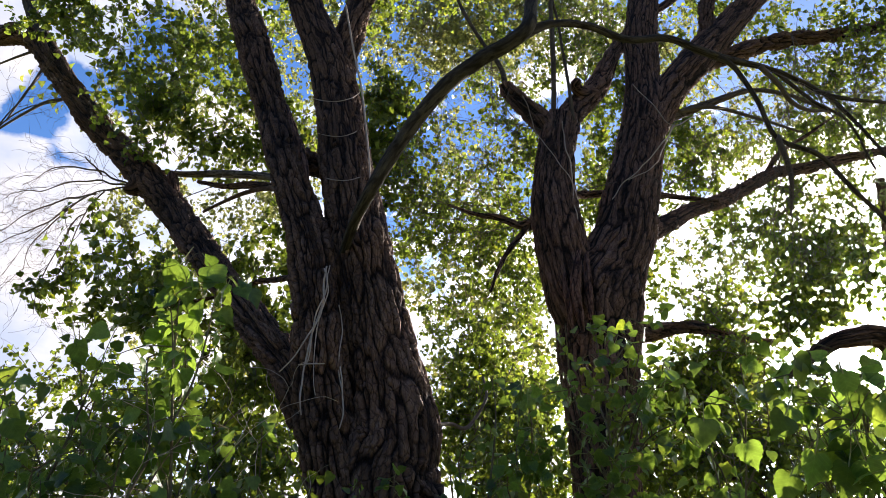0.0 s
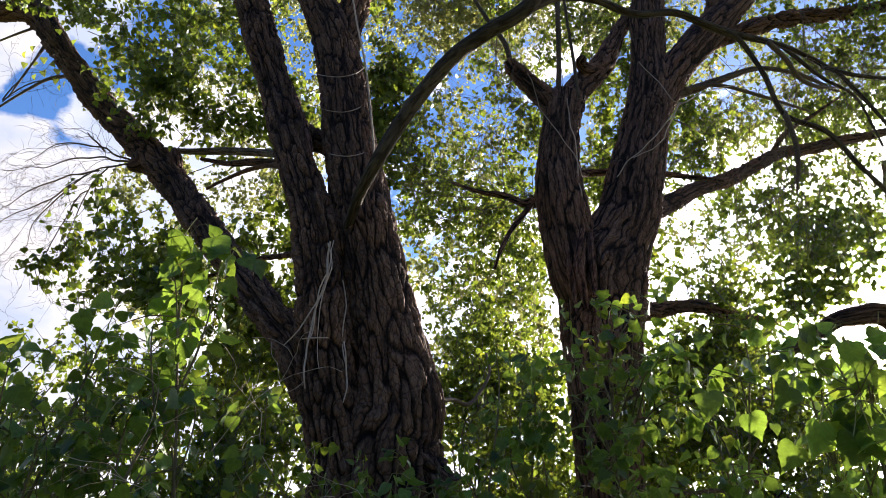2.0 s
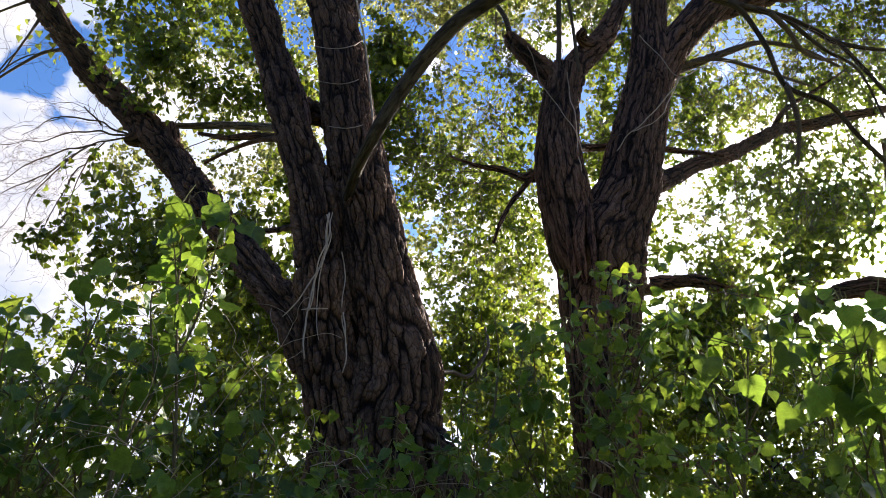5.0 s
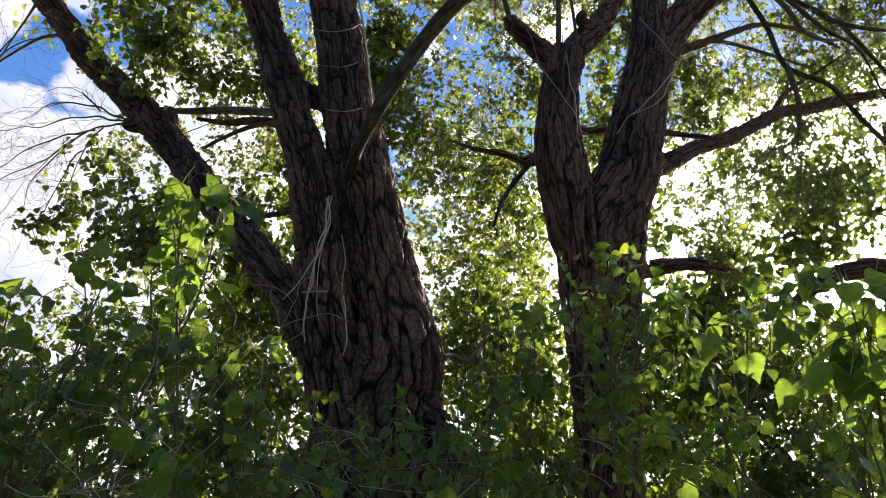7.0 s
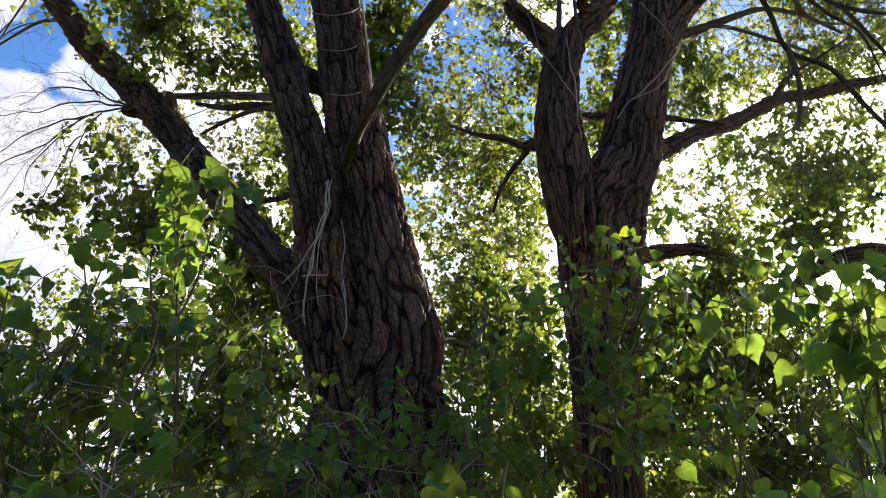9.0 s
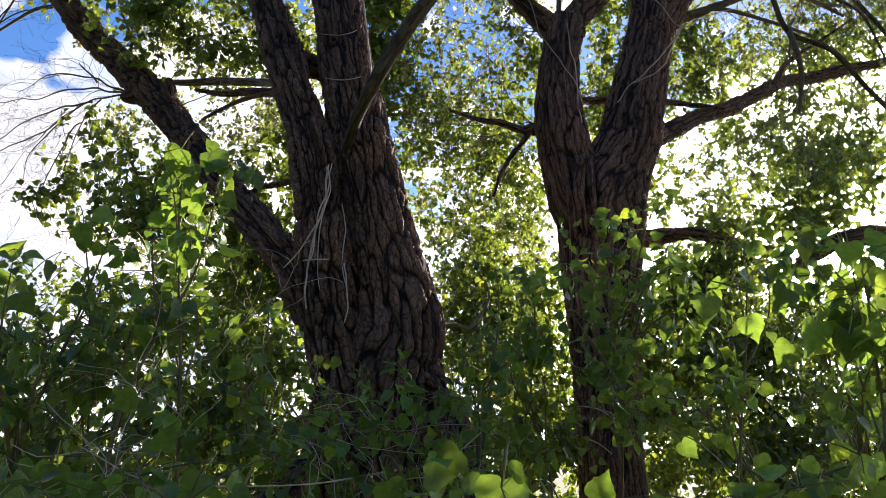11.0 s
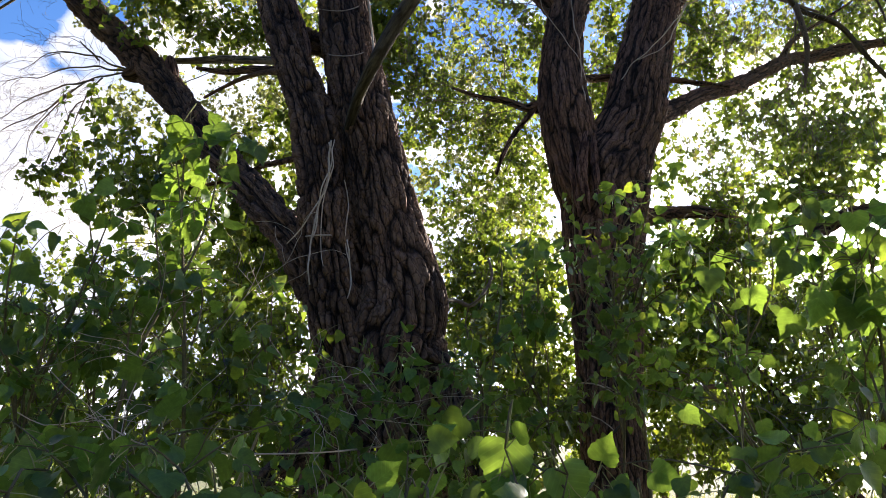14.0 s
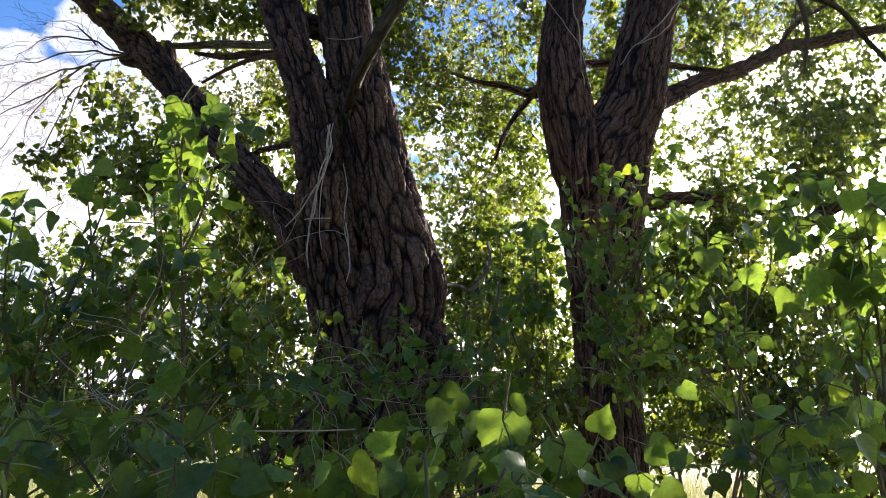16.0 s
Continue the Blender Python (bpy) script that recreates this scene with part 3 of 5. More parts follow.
limb("branch", limb_a, [(-4.242, 6.25, 6.655, 0.0781), (-4.472, 6.30, 7.036, 0.0678), (-4.673, 6.35, 7.434, 0.0632), (-5.147, 6.50, 8.337, 0.0469)], mat=BARK_SMOOTH, ridge=0.004)
limb("branch_stub", limb_a, [(-2.590, 5.60, 4.635, 0.1169), (-2.620, 5.52, 4.521, 0.0909), (-2.651, 5.48, 4.477, 0.0617), (-2.692, 5.46, 4.461, 0.0331)], knots=0.002, ridge=0.004)
arch = limb("curved_limb", tree_a, [(-0.621, 4.0, 3.167, 0.0234), (-0.556, 3.82, 3.251, 0.0291), (-0.482, 3.64, 3.343, 0.0329), (-0.38, 3.5, 3.47, 0.0384), (-0.289, 3.45, 3.617, 0.0416), (-0.151, 3.38, 3.806, 0.0432), (0.019, 3.3, 3.989, 0.0432), (0.204, 3.24, 4.109, 0.0431), (0.37, 3.18, 4.182, 0.0428), (0.463, 3.15, 4.267, 0.0413), (0.497, 3.2, 4.485, 0.0363), (0.583, 3.3, 4.869, 0.0301), (0.725, 3.4, 5.48, 0.0216)], mat=BARK_SMOOTH, ridge=0.0025, label="long arching limb with smooth grey bark")
limb("branch", arch, [(0.431, 3.16, 4.211, 0.0305), (0.595, 3.2, 4.316, 0.0218), (0.816, 3.28, 4.37, 0.0207), (1.042, 3.34, 4.324, 0.0209), (1.297, 3.4, 4.38, 0.0213), (1.507, 3.46, 4.339, 0.0248), (1.682, 3.5, 4.305, 0.0216), (1.93, 3.55, 4.278, 0.0167), (2.143, 3.6, 4.217, 0.0152), (2.323, 3.65, 4.156, 0.0135), (2.716, 3.75, 4.175, 0.0104), (3.297, 3.9, 4.263, 0.009)], mat=BARK_SMOOTH, ridge=0.0025)
limb("branch", arch, [(1.61, 3.48, 4.314, 0.0199), (1.706, 3.5, 4.249, 0.0149), (1.811, 3.52, 4.036, 0.0147), (1.899, 3.55, 3.802, 0.0144), (2.133, 3.58, 3.709, 0.0144), (2.303, 3.62, 3.514, 0.0143), (2.469, 3.66, 3.341, 0.0142), (2.655, 3.7, 3.086, 0.0109)], mat=BARK_SMOOTH, ridge=0.0025)
limb("twig", arch, [(1.899, 3.55, 3.817, 0.0173), (1.925, 3.55, 3.674, 0.0155), (1.936, 3.56, 3.554, 0.0139), (1.924, 3.58, 3.430, 0.0108), (1.913, 3.60, 3.338, 0.0061)], mat=TWIG)
limb("twig", arch, [(1.856, 3.50, 4.257, 0.0165), (1.971, 3.55, 4.166, 0.0149), (2.050, 3.60, 4.082, 0.0133), (2.198, 3.70, 4.089, 0.0119), (2.378, 3.80, 4.147, 0.0070)], mat=TWIG)
limb("twig", arch, [(2.3, 3.65, 4.176, 0.0136), (2.454, 3.66, 3.957, 0.0117), (2.581, 3.68, 3.766, 0.0099), (2.715, 3.7, 3.573, 0.0065)], mat=BARK_SMOOTH, ridge=0.0025)
limb("twig", arch, [(1.953, 3.56, 4.285, 0.0134), (2.183, 3.6, 4.082, 0.01), (2.354, 3.6, 3.946, 0.0082), (2.446, 3.6, 3.629, 0.0064)], mat=BARK_SMOOTH, ridge=0.0025)
limb("branch", stem_a, [(-1.152, 4.6, 4.115, 0.0304), (-1.395, 5.2, 4.442, 0.0321), (-1.901, 5.6, 4.684, 0.0347), (-2.327, 5.8, 4.787, 0.0282), (-2.547, 5.9, 4.859, 0.0235), (-2.893, 6.0, 4.949, 0.016)], mat=BARK_LIT, ridge=0.002)
limb("branch", stem_a, [(-1.017, 4.4, 3.917, 0.0308), (-1.289, 5.0, 4.24, 0.0351), (-1.601, 5.3, 4.416, 0.0326), (-1.853, 5.5, 4.51, 0.0241), (-2.177, 5.7, 4.659, 0.015)])
limb("branch", stem_a, [(-1.017, 4.4, 3.912, 0.0231), (-1.376, 5.0, 4.23, 0.0197), (-1.608, 5.2, 4.288, 0.0182), (-1.814, 5.3, 4.251, 0.0138), (-1.979, 5.4, 4.222, 0.0117)])
limb("branch", stem_a, [(-0.738, 3.95, 3.127, 0.0264), (-0.927, 4.3, 3.243, 0.0215), (-1.124, 4.6, 3.333, 0.0191), (-1.338, 4.9, 3.422, 0.0183), (-1.504, 5.0, 3.392, 0.0124), (-1.778, 5.1, 3.36, 0.0105), (-2.188, 5.2, 3.327, 0.0085), (-2.392, 5.3, 3.291, 0.0065)])
limb("branch", tree_a, [(-0.722, 4.2, 3.96, 0.0819), (-0.865, 4.35, 4.064, 0.0773), (-0.958, 4.5, 4.193, 0.0602), (-1.138, 4.8, 4.475, 0.0431)])
limb("low_limb", tree_a, [(-0.445, 3.85, 1.674, 0.0753), (-0.517, 3.7, 1.606, 0.0664), (-0.643, 3.55, 1.502, 0.0606), (-0.728, 3.45, 1.417, 0.0559), (-0.836, 3.3, 1.289, 0.0481), (-0.938, 3.15, 1.125, 0.0384)])
limb("low_limb", tree_a, [(-0.111, 3.75, 1.95, 0.0718), (-0.01, 3.68, 1.815, 0.0614), (0.059, 3.6, 1.633, 0.0566), (0.131, 3.5, 1.426, 0.049), (0.185, 3.4, 1.166, 0.0417)])
limb("branch", tree_a, [(-0.074, 4.2, 2.299, 0.0148), (0.044, 4.4, 2.34, 0.0121), (0.133, 4.5, 2.328, 0.0123), (0.209, 4.6, 2.414, 0.0108), (0.282, 4.7, 2.564, 0.0093), (0.268, 4.8, 2.714, 0.0076)], mat=TWIG)
limb("low_branch", tree_a, [(-0.908, 1.9, 1.563, 0.0017), (-0.858, 1.92, 1.533, 0.0017), (-0.751, 1.95, 1.479, 0.0022), (-0.58, 2, 1.465, 0.0022), (-0.397, 2.2, 1.465, 0.0024), (-0.32, 2.8, 1.476, 0.0037), (-0.199, 3.62, 1.502, 0.0073)], mat=DEAD)
limb("torn_bark", stem_a, [(-1.031, 4.25, 4.365, 0.0077), (-0.969, 4.17, 4.182, 0.0150), (-0.903, 4.08, 3.992, 0.0182), (-0.856, 4.01, 3.838, 0.0142), (-0.84, 3.98, 3.765, 0.0070)], mat=TORN, ridge=0.006, label="strip of torn reddish bark")
limb("torn_bark", stem_a, [(-1.1, 4.29, 4.518, 0.0078), (-1.022, 4.17, 4.303, 0.0113), (-0.951, 4.07, 4.09, 0.0110), (-0.914, 4.03, 3.962, 0.0072)], mat=TORN, ridge=0.005)
limb("broken_stub", limb_a, [(-2.232, 5.35, 4.382, 0.0462), (-2.247, 5.35, 4.470, 0.0464), (-2.268, 5.36, 4.539, 0.0373), (-2.282, 5.37, 4.581, 0.0141)], mat=TORN, ridge=0.006, label="short broken stub with reddish wood")
limb("dead_vine", trunk_a, [(-0.621, 3.6, 3.042, 0.0051), (-0.615, 3.57, 2.925, 0.0061), (-0.629, 3.56, 2.798, 0.0059), (-0.665, 3.55, 2.66, 0.0049), (-0.686, 3.54, 2.54, 0.0048), (-0.681, 3.5, 2.39, 0.0047), (-0.666, 3.48, 2.224, 0.0037)], mat=DEAD, wander=0.03, label="pale dry vine strands hanging down the bark")
limb("dead_vine", trunk_a, [(-0.631, 3.59, 3.028, 0.0041), (-0.603, 3.56, 2.937, 0.0040), (-0.615, 3.54, 2.807, 0.0039), (-0.642, 3.53, 2.713, 0.0039), (-0.664, 3.52, 2.564, 0.0038), (-0.677, 3.5, 2.474, 0.0029)], mat=DEAD, wander=0.03)
limb("dead_vine", trunk_a, [(-0.615, 3.54, 2.807, 0.0039), (-0.648, 3.5, 2.66, 0.0039), (-0.712, 3.48, 2.548, 0.0038), (-0.799, 3.5, 2.451, 0.0029)], mat=DEAD, wander=0.03)
limb("dead_vine", trunk_a, [(-0.607, 3.62, 3.056, 0.0031), (-0.599, 3.56, 2.875, 0.0030), (-0.639, 3.54, 2.728, 0.0029), (-0.645, 3.53, 2.596, 0.0029), (-0.645, 3.52, 2.45, 0.0024), (-0.612, 3.5, 2.335, 0.0018)], mat=DEAD, wander=0.03)
limb("dead_vine", trunk_a, [(-0.561, 3.72, 2.866, 0.0031), (-0.536, 3.7, 2.672, 0.0035), (-0.536, 3.68, 2.516, 0.0035), (-0.508, 3.66, 2.367, 0.0029)], mat=DEAD, wander=0.03)
limb("dead_twig", trunk_a, [(-0.705, 3.47, 2.478, 0.0030), (-0.643, 3.46, 2.481, 0.0038), (-0.578, 3.47, 2.484, 0.0030)], mat=DEAD)
limb("dead_vine", trunk_a, [(-0.522, 3.62, 2.504, 0.0039), (-0.51, 3.6, 2.394, 0.0039), (-0.492, 3.58, 2.272, 0.0038), (-0.503, 3.56, 2.182, 0.0029)], mat=DEAD, wander=0.03)
limb("dead_vine", trunk_a, [(-0.726, 4.3, 5.405, 0.0072), (-0.633, 4.2, 4.915, 0.0068), (-0.549, 4.1, 4.511, 0.0065), (-0.493, 4, 4.138, 0.0062), (-0.444, 3.9, 3.756, 0.0058), (-0.442, 3.8, 3.515, 0.0045)], mat=DEAD)
limb("vine_loop", trunk_a, [(-0.911, 4.26, 4.557, 0.0027), (-0.826, 4.14, 4.457, 0.0032), (-0.71, 4.07, 4.4, 0.0031), (-0.62, 4.14, 4.475, 0.0032), (-0.581, 4.26, 4.603, 0.0028)], mat=DEAD, label="thin pale vine looped round the stem")
limb("vine_loop", trunk_a, [(-0.833, 4.16, 4.211, 0.0027), (-0.753, 4.04, 4.121, 0.0031), (-0.655, 3.97, 4.069, 0.0030), (-0.582, 4.04, 4.137, 0.0031), (-0.544, 4.16, 4.255, 0.0027)], mat=DEAD, label="thin pale vine looped round the stem")
limb("vine_loop", trunk_a, [(-0.759, 4.06, 3.826, 0.0025), (-0.683, 3.94, 3.746, 0.0029), (-0.586, 3.87, 3.701, 0.0029), (-0.511, 3.94, 3.762, 0.0029), (-0.474, 4.06, 3.866, 0.0025)], mat=DEAD, label="thin pale vine looped round the stem")

sprig = limb("leafy_twig", limb_a, [(-3.825, 6.15, 5.832, 0.0199), (-3.966, 6.10, 5.758, 0.0169), (-4.137, 6.10, 5.639, 0.0134), (-4.347, 6.10, 5.464, 0.0111), (-4.572, 6.10, 5.253, 0.0077)], mat=TWIG, label="thin twig with a few dark leaves")
limb("twig", sprig, [(-4.136, 6.20, 6.269, 0.0146), (-4.139, 6.10, 5.987, 0.0114), (-4.206, 6.10, 5.825, 0.0102), (-4.310, 6.10, 5.541, 0.0084)], mat=TWIG)
limb("twig", limb_a, [(-4.374, 6.30, 6.532, 0.0150), (-4.542, 6.30, 6.452, 0.0120), (-4.728, 6.30, 6.351, 0.0089)], mat=TWIG)
limb("twig", limb_a, [(-2.579, 5.60, 4.843, 0.0200), (-2.671, 5.60, 5.045, 0.0152), (-2.816, 5.65, 5.254, 0.0113), (-2.944, 5.70, 5.501, 0.0079)], mat=TWIG)
sprig_seed = np.random.default_rng(91)
for x, z in ((-4.263, 6.083), (-4.187, 6.153), (-4.229, 5.953), (-4.124, 5.967), (-4.054, 6.015), (-4.032, 5.859), (-4.107, 5.812), (-3.895, 5.879), (-3.884, 5.772), (-3.823, 5.692), (-3.779, 5.725), (-3.963, 5.960)):
    tip = Vector((sprig_seed.normal(0, 0.4), sprig_seed.normal(0, 0.2), -1)).normalized()
    side = tip.cross(Vector((sprig_seed.normal(0, 0.5), -1, 0.2))).normalized()
    leaf = new("leaf", SINGLES[int(sprig_seed.integers(0, len(SINGLES)))])
    leaf.parent = tree_a
    leaf.matrix_basis = Matrix.Translation(-Vector(tree_a.location)) @ Matrix.Translation((x, 6.1, z)) @ Matrix((side, tip, side.cross(tip))).transposed().to_4x4() @ Matrix.Scale(sprig_seed.uniform(0.055, 0.075), 4)

dead_twigs = []
twig_seed = np.random.default_rng(21)
dead_twigs.append([(-2.649, 5.45, 4.482, 0.009), (-2.906, 5.41, 4.402, 0.0068), (-3.139, 5.38, 4.229, 0.0046), (-3.302, 5.35, 3.986, 0.0024), (-3.424, 5.31, 3.704, 0.0024)])
dead_twigs.append([(-2.651, 5.45, 4.493, 0.009), (-3.110, 5.48, 4.559, 0.0069), (-3.406, 5.52, 4.507, 0.0048), (-3.799, 5.55, 4.453, 0.0026)])
dead_twigs.append([(-2.856, 5.45, 4.434, 0.0089), (-2.965, 5.41, 4.209, 0.0067), (-3.018, 5.38, 3.901, 0.0045), (-3.058, 5.35, 3.575, 0.0024)])
dead_twigs.append([(-2.923, 5.45, 4.413, 0.0089), (-3.283, 5.48, 4.346, 0.0068), (-3.584, 5.52, 4.225, 0.0047), (-3.792, 5.55, 4.022, 0.0025)])
dead_twigs.append([(-2.642, 5.45, 4.499, 0.009), (-3.046, 5.41, 4.643, 0.0069), (-3.314, 5.38, 4.624, 0.0047), (-3.493, 5.35, 4.436, 0.0025)])
dead_twigs.append([(-3.013, 5.45, 4.381, 0.0089), (-3.266, 5.48, 4.146, 0.0067), (-3.431, 5.52, 3.957, 0.0046), (-3.453, 5.55, 3.770, 0.0025)])
dead_twigs.append([(-2.909, 5.45, 4.596, 0.009), (-2.983, 5.41, 4.687, 0.0069), (-3.049, 5.38, 4.734, 0.0047)])
dead_twigs.append([(-3.134, 5.45, 4.276, 0.0089), (-3.313, 5.48, 4.146, 0.0067), (-3.594, 5.52, 4.059, 0.0046), (-3.815, 5.55, 3.920, 0.0025)])
dead_twigs.append([(-2.983, 5.45, 4.225, 0.0088), (-3.040, 5.41, 4.116, 0.0066), (-3.193, 5.38, 3.610, 0.0044), (-3.158, 5.35, 3.320, 0.0023)])
dead_twigs.append([(-3.890, 5.45, 5.084, 0.0093), (-3.750, 5.48, 5.264, 0.0072), (-3.586, 5.52, 5.364, 0.005), (-3.460, 5.55, 5.416, 0.0028)])
dead_twigs.append([(-3.894, 5.45, 5.102, 0.0093), (-3.764, 5.41, 5.266, 0.0071), (-3.643, 5.38, 5.481, 0.0049), (-3.501, 5.35, 5.731, 0.0027)])
for start, way in (((-2.632, 5.59, 4.988), (0.3, 0, 1)), ((-2.464, 5.54, 4.854), (0.6, 0, 0.9)), ((-2.296, 5.46, 4.630), (0.8, 0, 0.7)), ((-3.080, 5.76, 5.470), (0.2, 0, 1)), ((-2.128, 5.31, 4.294), (0.9, 0, 0.5))):
    branching(start, way, 0.62, 0.005, 1, dead_twigs, 0.0, 0.5, twig_seed, 0.2)
for line in dead_twigs:
    fan = [line]
    for k in range(1, len(line) if line in dead_twigs[:11] else 1):
        a, b = np.array(line[k - 1][:3]), np.array(line[k][:3])
        for _ in range(3):
            s = twig_seed.uniform(0.2, 1)
            branching(a + (b - a) * s, (b - a) / np.linalg.norm(b - a) + twig_seed.normal(0, 0.55, 3) * (1, 0.6, 1), twig_seed.uniform(0.2, 0.6), 0.0026, 1, fan, 0.04, 0.6, twig_seed, 0.3)
    v, f, uv = twig_arrays(fan, 4, 0.04, 0.05)
    part_mesh("bare_twig", mesh_from("bare_twig", v, f, TWIG, uv), tree_a, "thin leafless twig")

# ---- the forked cottonwood ----
tree_b = thing("cottonwood_tree", (1.0, 4.75, 0), "forked cottonwood with rough reddish-brown bark and broken limbs", "tree", "cottonwoods")
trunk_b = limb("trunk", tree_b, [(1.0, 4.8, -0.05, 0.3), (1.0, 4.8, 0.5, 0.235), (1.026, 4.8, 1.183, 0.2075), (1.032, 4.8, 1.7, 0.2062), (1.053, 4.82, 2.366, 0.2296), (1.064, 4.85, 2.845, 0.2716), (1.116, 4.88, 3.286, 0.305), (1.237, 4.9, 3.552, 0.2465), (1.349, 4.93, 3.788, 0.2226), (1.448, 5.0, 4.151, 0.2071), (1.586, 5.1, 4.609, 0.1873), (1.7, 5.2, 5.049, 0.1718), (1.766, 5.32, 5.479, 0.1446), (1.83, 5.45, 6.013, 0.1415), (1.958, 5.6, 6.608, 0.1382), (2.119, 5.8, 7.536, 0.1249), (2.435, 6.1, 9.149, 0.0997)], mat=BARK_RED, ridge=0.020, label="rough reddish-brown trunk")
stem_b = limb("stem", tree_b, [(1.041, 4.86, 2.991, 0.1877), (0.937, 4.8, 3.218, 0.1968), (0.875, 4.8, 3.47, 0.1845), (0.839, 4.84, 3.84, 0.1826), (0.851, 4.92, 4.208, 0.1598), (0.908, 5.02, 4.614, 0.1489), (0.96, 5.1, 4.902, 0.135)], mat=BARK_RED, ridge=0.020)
limb("branch_stub", stem_b, [(0.948, 5.05, 4.684, 0.1139), (0.848, 5.06, 4.823, 0.0967), (0.687, 5.1, 5.04, 0.0845), (0.57, 5.15, 5.214, 0.0718), (0.527, 5.17, 5.314, 0.0483)], mat=BARK_RED)
limb("limb", tree_b, [(0.948, 5.05, 4.684, 0.1184), (1.078, 5.15, 5.017, 0.1087), (1.246, 5.25, 5.242, 0.1022), (1.404, 5.35, 5.489, 0.0902), (1.596, 5.5, 5.911, 0.0656), (1.906, 5.7, 6.403, 0.0471), (2.365, 5.9, 6.874, 0.0349), (2.933, 6.1, 7.517, 0.0246)], mat=BARK_RED, ridge=0.020)
limb("branch_stub", stem_b, [(1.298, 5.25, 5.283, 0.0634), (1.171, 5.12, 5.193, 0.0571), (1.104, 5.05, 5.217, 0.0471), (1.125, 5.0, 5.238, 0.0328)], mat=BARK_RED)
limb("branch", stem_b, [(0.539, 5.16, 5.261, 0.024), (0.497, 5.2, 5.523, 0.0221), (0.337, 5.3, 5.893, 0.0178), (0.166, 5.4, 6.365, 0.0159), (0.035, 5.5, 6.941, 0.0111)], mat=BARK_SMOOTH, ridge=0)
limb("branch", stem_b, [(0.892, 5.0, 4.786, 0.0227), (0.916, 5.0, 5.193, 0.021), (0.934, 5.02, 5.61, 0.0216), (0.948, 5.05, 6.122, 0.0199), (0.982, 5.1, 6.965, 0.0158)], mat=BARK_SMOOTH, ridge=0)
limb("branch", stem_b, [(1.055, 5.0, 4.839, 0.016), (1.038, 5.0, 5.193, 0.014), (1.011, 5.02, 5.61, 0.012), (0.992, 5.05, 5.935, 0.0123), (0.908, 5.1, 6.556, 0.0103)], mat=BARK_SMOOTH, ridge=0)
fork_b = limb("limb", tree_b, [(1.725, 5.18, 4.898, 0.1508), (2.0, 5.28, 5.362, 0.1379), (2.367, 5.4, 5.808, 0.1466), (2.726, 5.55, 6.258, 0.1293), (3.141, 5.7, 6.768, 0.1129), (3.883, 5.95, 7.688, 0.0915)], mat=BARK_RED, ridge=0.020)
limb("branch", fork_b, [(2.391, 5.42, 5.861, 0.0776), (2.461, 5.45, 6.142, 0.0686), (2.532, 5.5, 6.451, 0.0649), (2.728, 5.6, 6.964, 0.0507)], mat=BARK_RED)
limb("branch", fork_b, [(2.225, 5.35, 5.591, 0.0656), (2.705, 5.5, 5.891, 0.0655), (3.208, 5.65, 6.152, 0.0705), (3.721, 5.8, 6.319, 0.0614), (4.564, 6.0, 6.623, 0.0524), (5.799, 6.3, 7.148, 0.0372)], mat=BARK_RED)
arm_b = limb("limb", tree_b, [(1.499, 5.05, 3.810, 0.0724), (1.750, 5.30, 4.032, 0.0764), (2.171, 5.70, 4.377, 0.0634), (2.630, 6.10, 4.672, 0.0682), (3.123, 6.50, 5.048, 0.0676), (3.511, 6.80, 5.338, 0.0652), (3.927, 7.00, 5.499, 0.0611), (4.369, 7.20, 5.699, 0.0631), (5.100, 7.50, 5.987, 0.0462), (6.555, 7.90, 6.531, 0.0281)], mat=BARK_RED, ridge=0.020, knots=0.003)
limb("branch", arm_b, [(3.411, 6.75, 5.290, 0.0323), (3.513, 6.70, 5.461, 0.0294), (3.682, 6.70, 5.608, 0.0237), (3.937, 6.80, 5.794, 0.0181), (4.412, 6.90, 6.142, 0.0124)], mat=BARK_RED)
limb("limb", tree_b, [(1.324, 5.0, 3.048, 0.0605), (1.527, 5.2, 3.135, 0.063), (1.769, 5.35, 3.211, 0.0584), (1.978, 5.45, 3.239, 0.0485), (2.297, 5.6, 3.212, 0.0361), (2.748, 5.8, 3.217, 0.028)], mat=BARK_RED, ridge=0.020)
limb("branch", stem_b, [(0.801, 4.9, 3.914, 0.0413), (0.641, 4.95, 3.894, 0.0458), (0.558, 4.95, 3.895, 0.0291), (0.418, 5.0, 3.98, 0.0232), (0.25, 5.0, 4.009, 0.019), (0.04, 5.1, 4.137, 0.0108)], mat=BARK_RED)
limb("branch", stem_b, [(0.663, 4.95, 3.926, 0.0292), (0.57, 4.9, 3.78, 0.0205), (0.472, 4.85, 3.637, 0.0161), (0.383, 4.8, 3.452, 0.0139), (0.333, 4.8, 3.316, 0.0098)], mat=BARK_RED)
limb("branch", tree_b, [(0.888, 5.0, 4.137, 0.034), (1.146, 5.4, 4.375, 0.0322), (1.402, 5.5, 4.439, 0.0328), (1.714, 5.6, 4.494, 0.0286), (2.057, 5.7, 4.505, 0.0218), (2.458, 5.8, 4.514, 0.0172)], mat=BARK_RED)
limb("branch", tree_b, [(1.786, 5.2, 4.966, 0.0522), (2.053, 5.25, 5.082, 0.0385), (2.357, 5.3, 5.23, 0.0294), (2.745, 5.4, 5.416, 0.0226), (3.143, 5.5, 5.425, 0.0153), (3.526, 5.6, 5.31, 0.0103)], mat=TWIG)
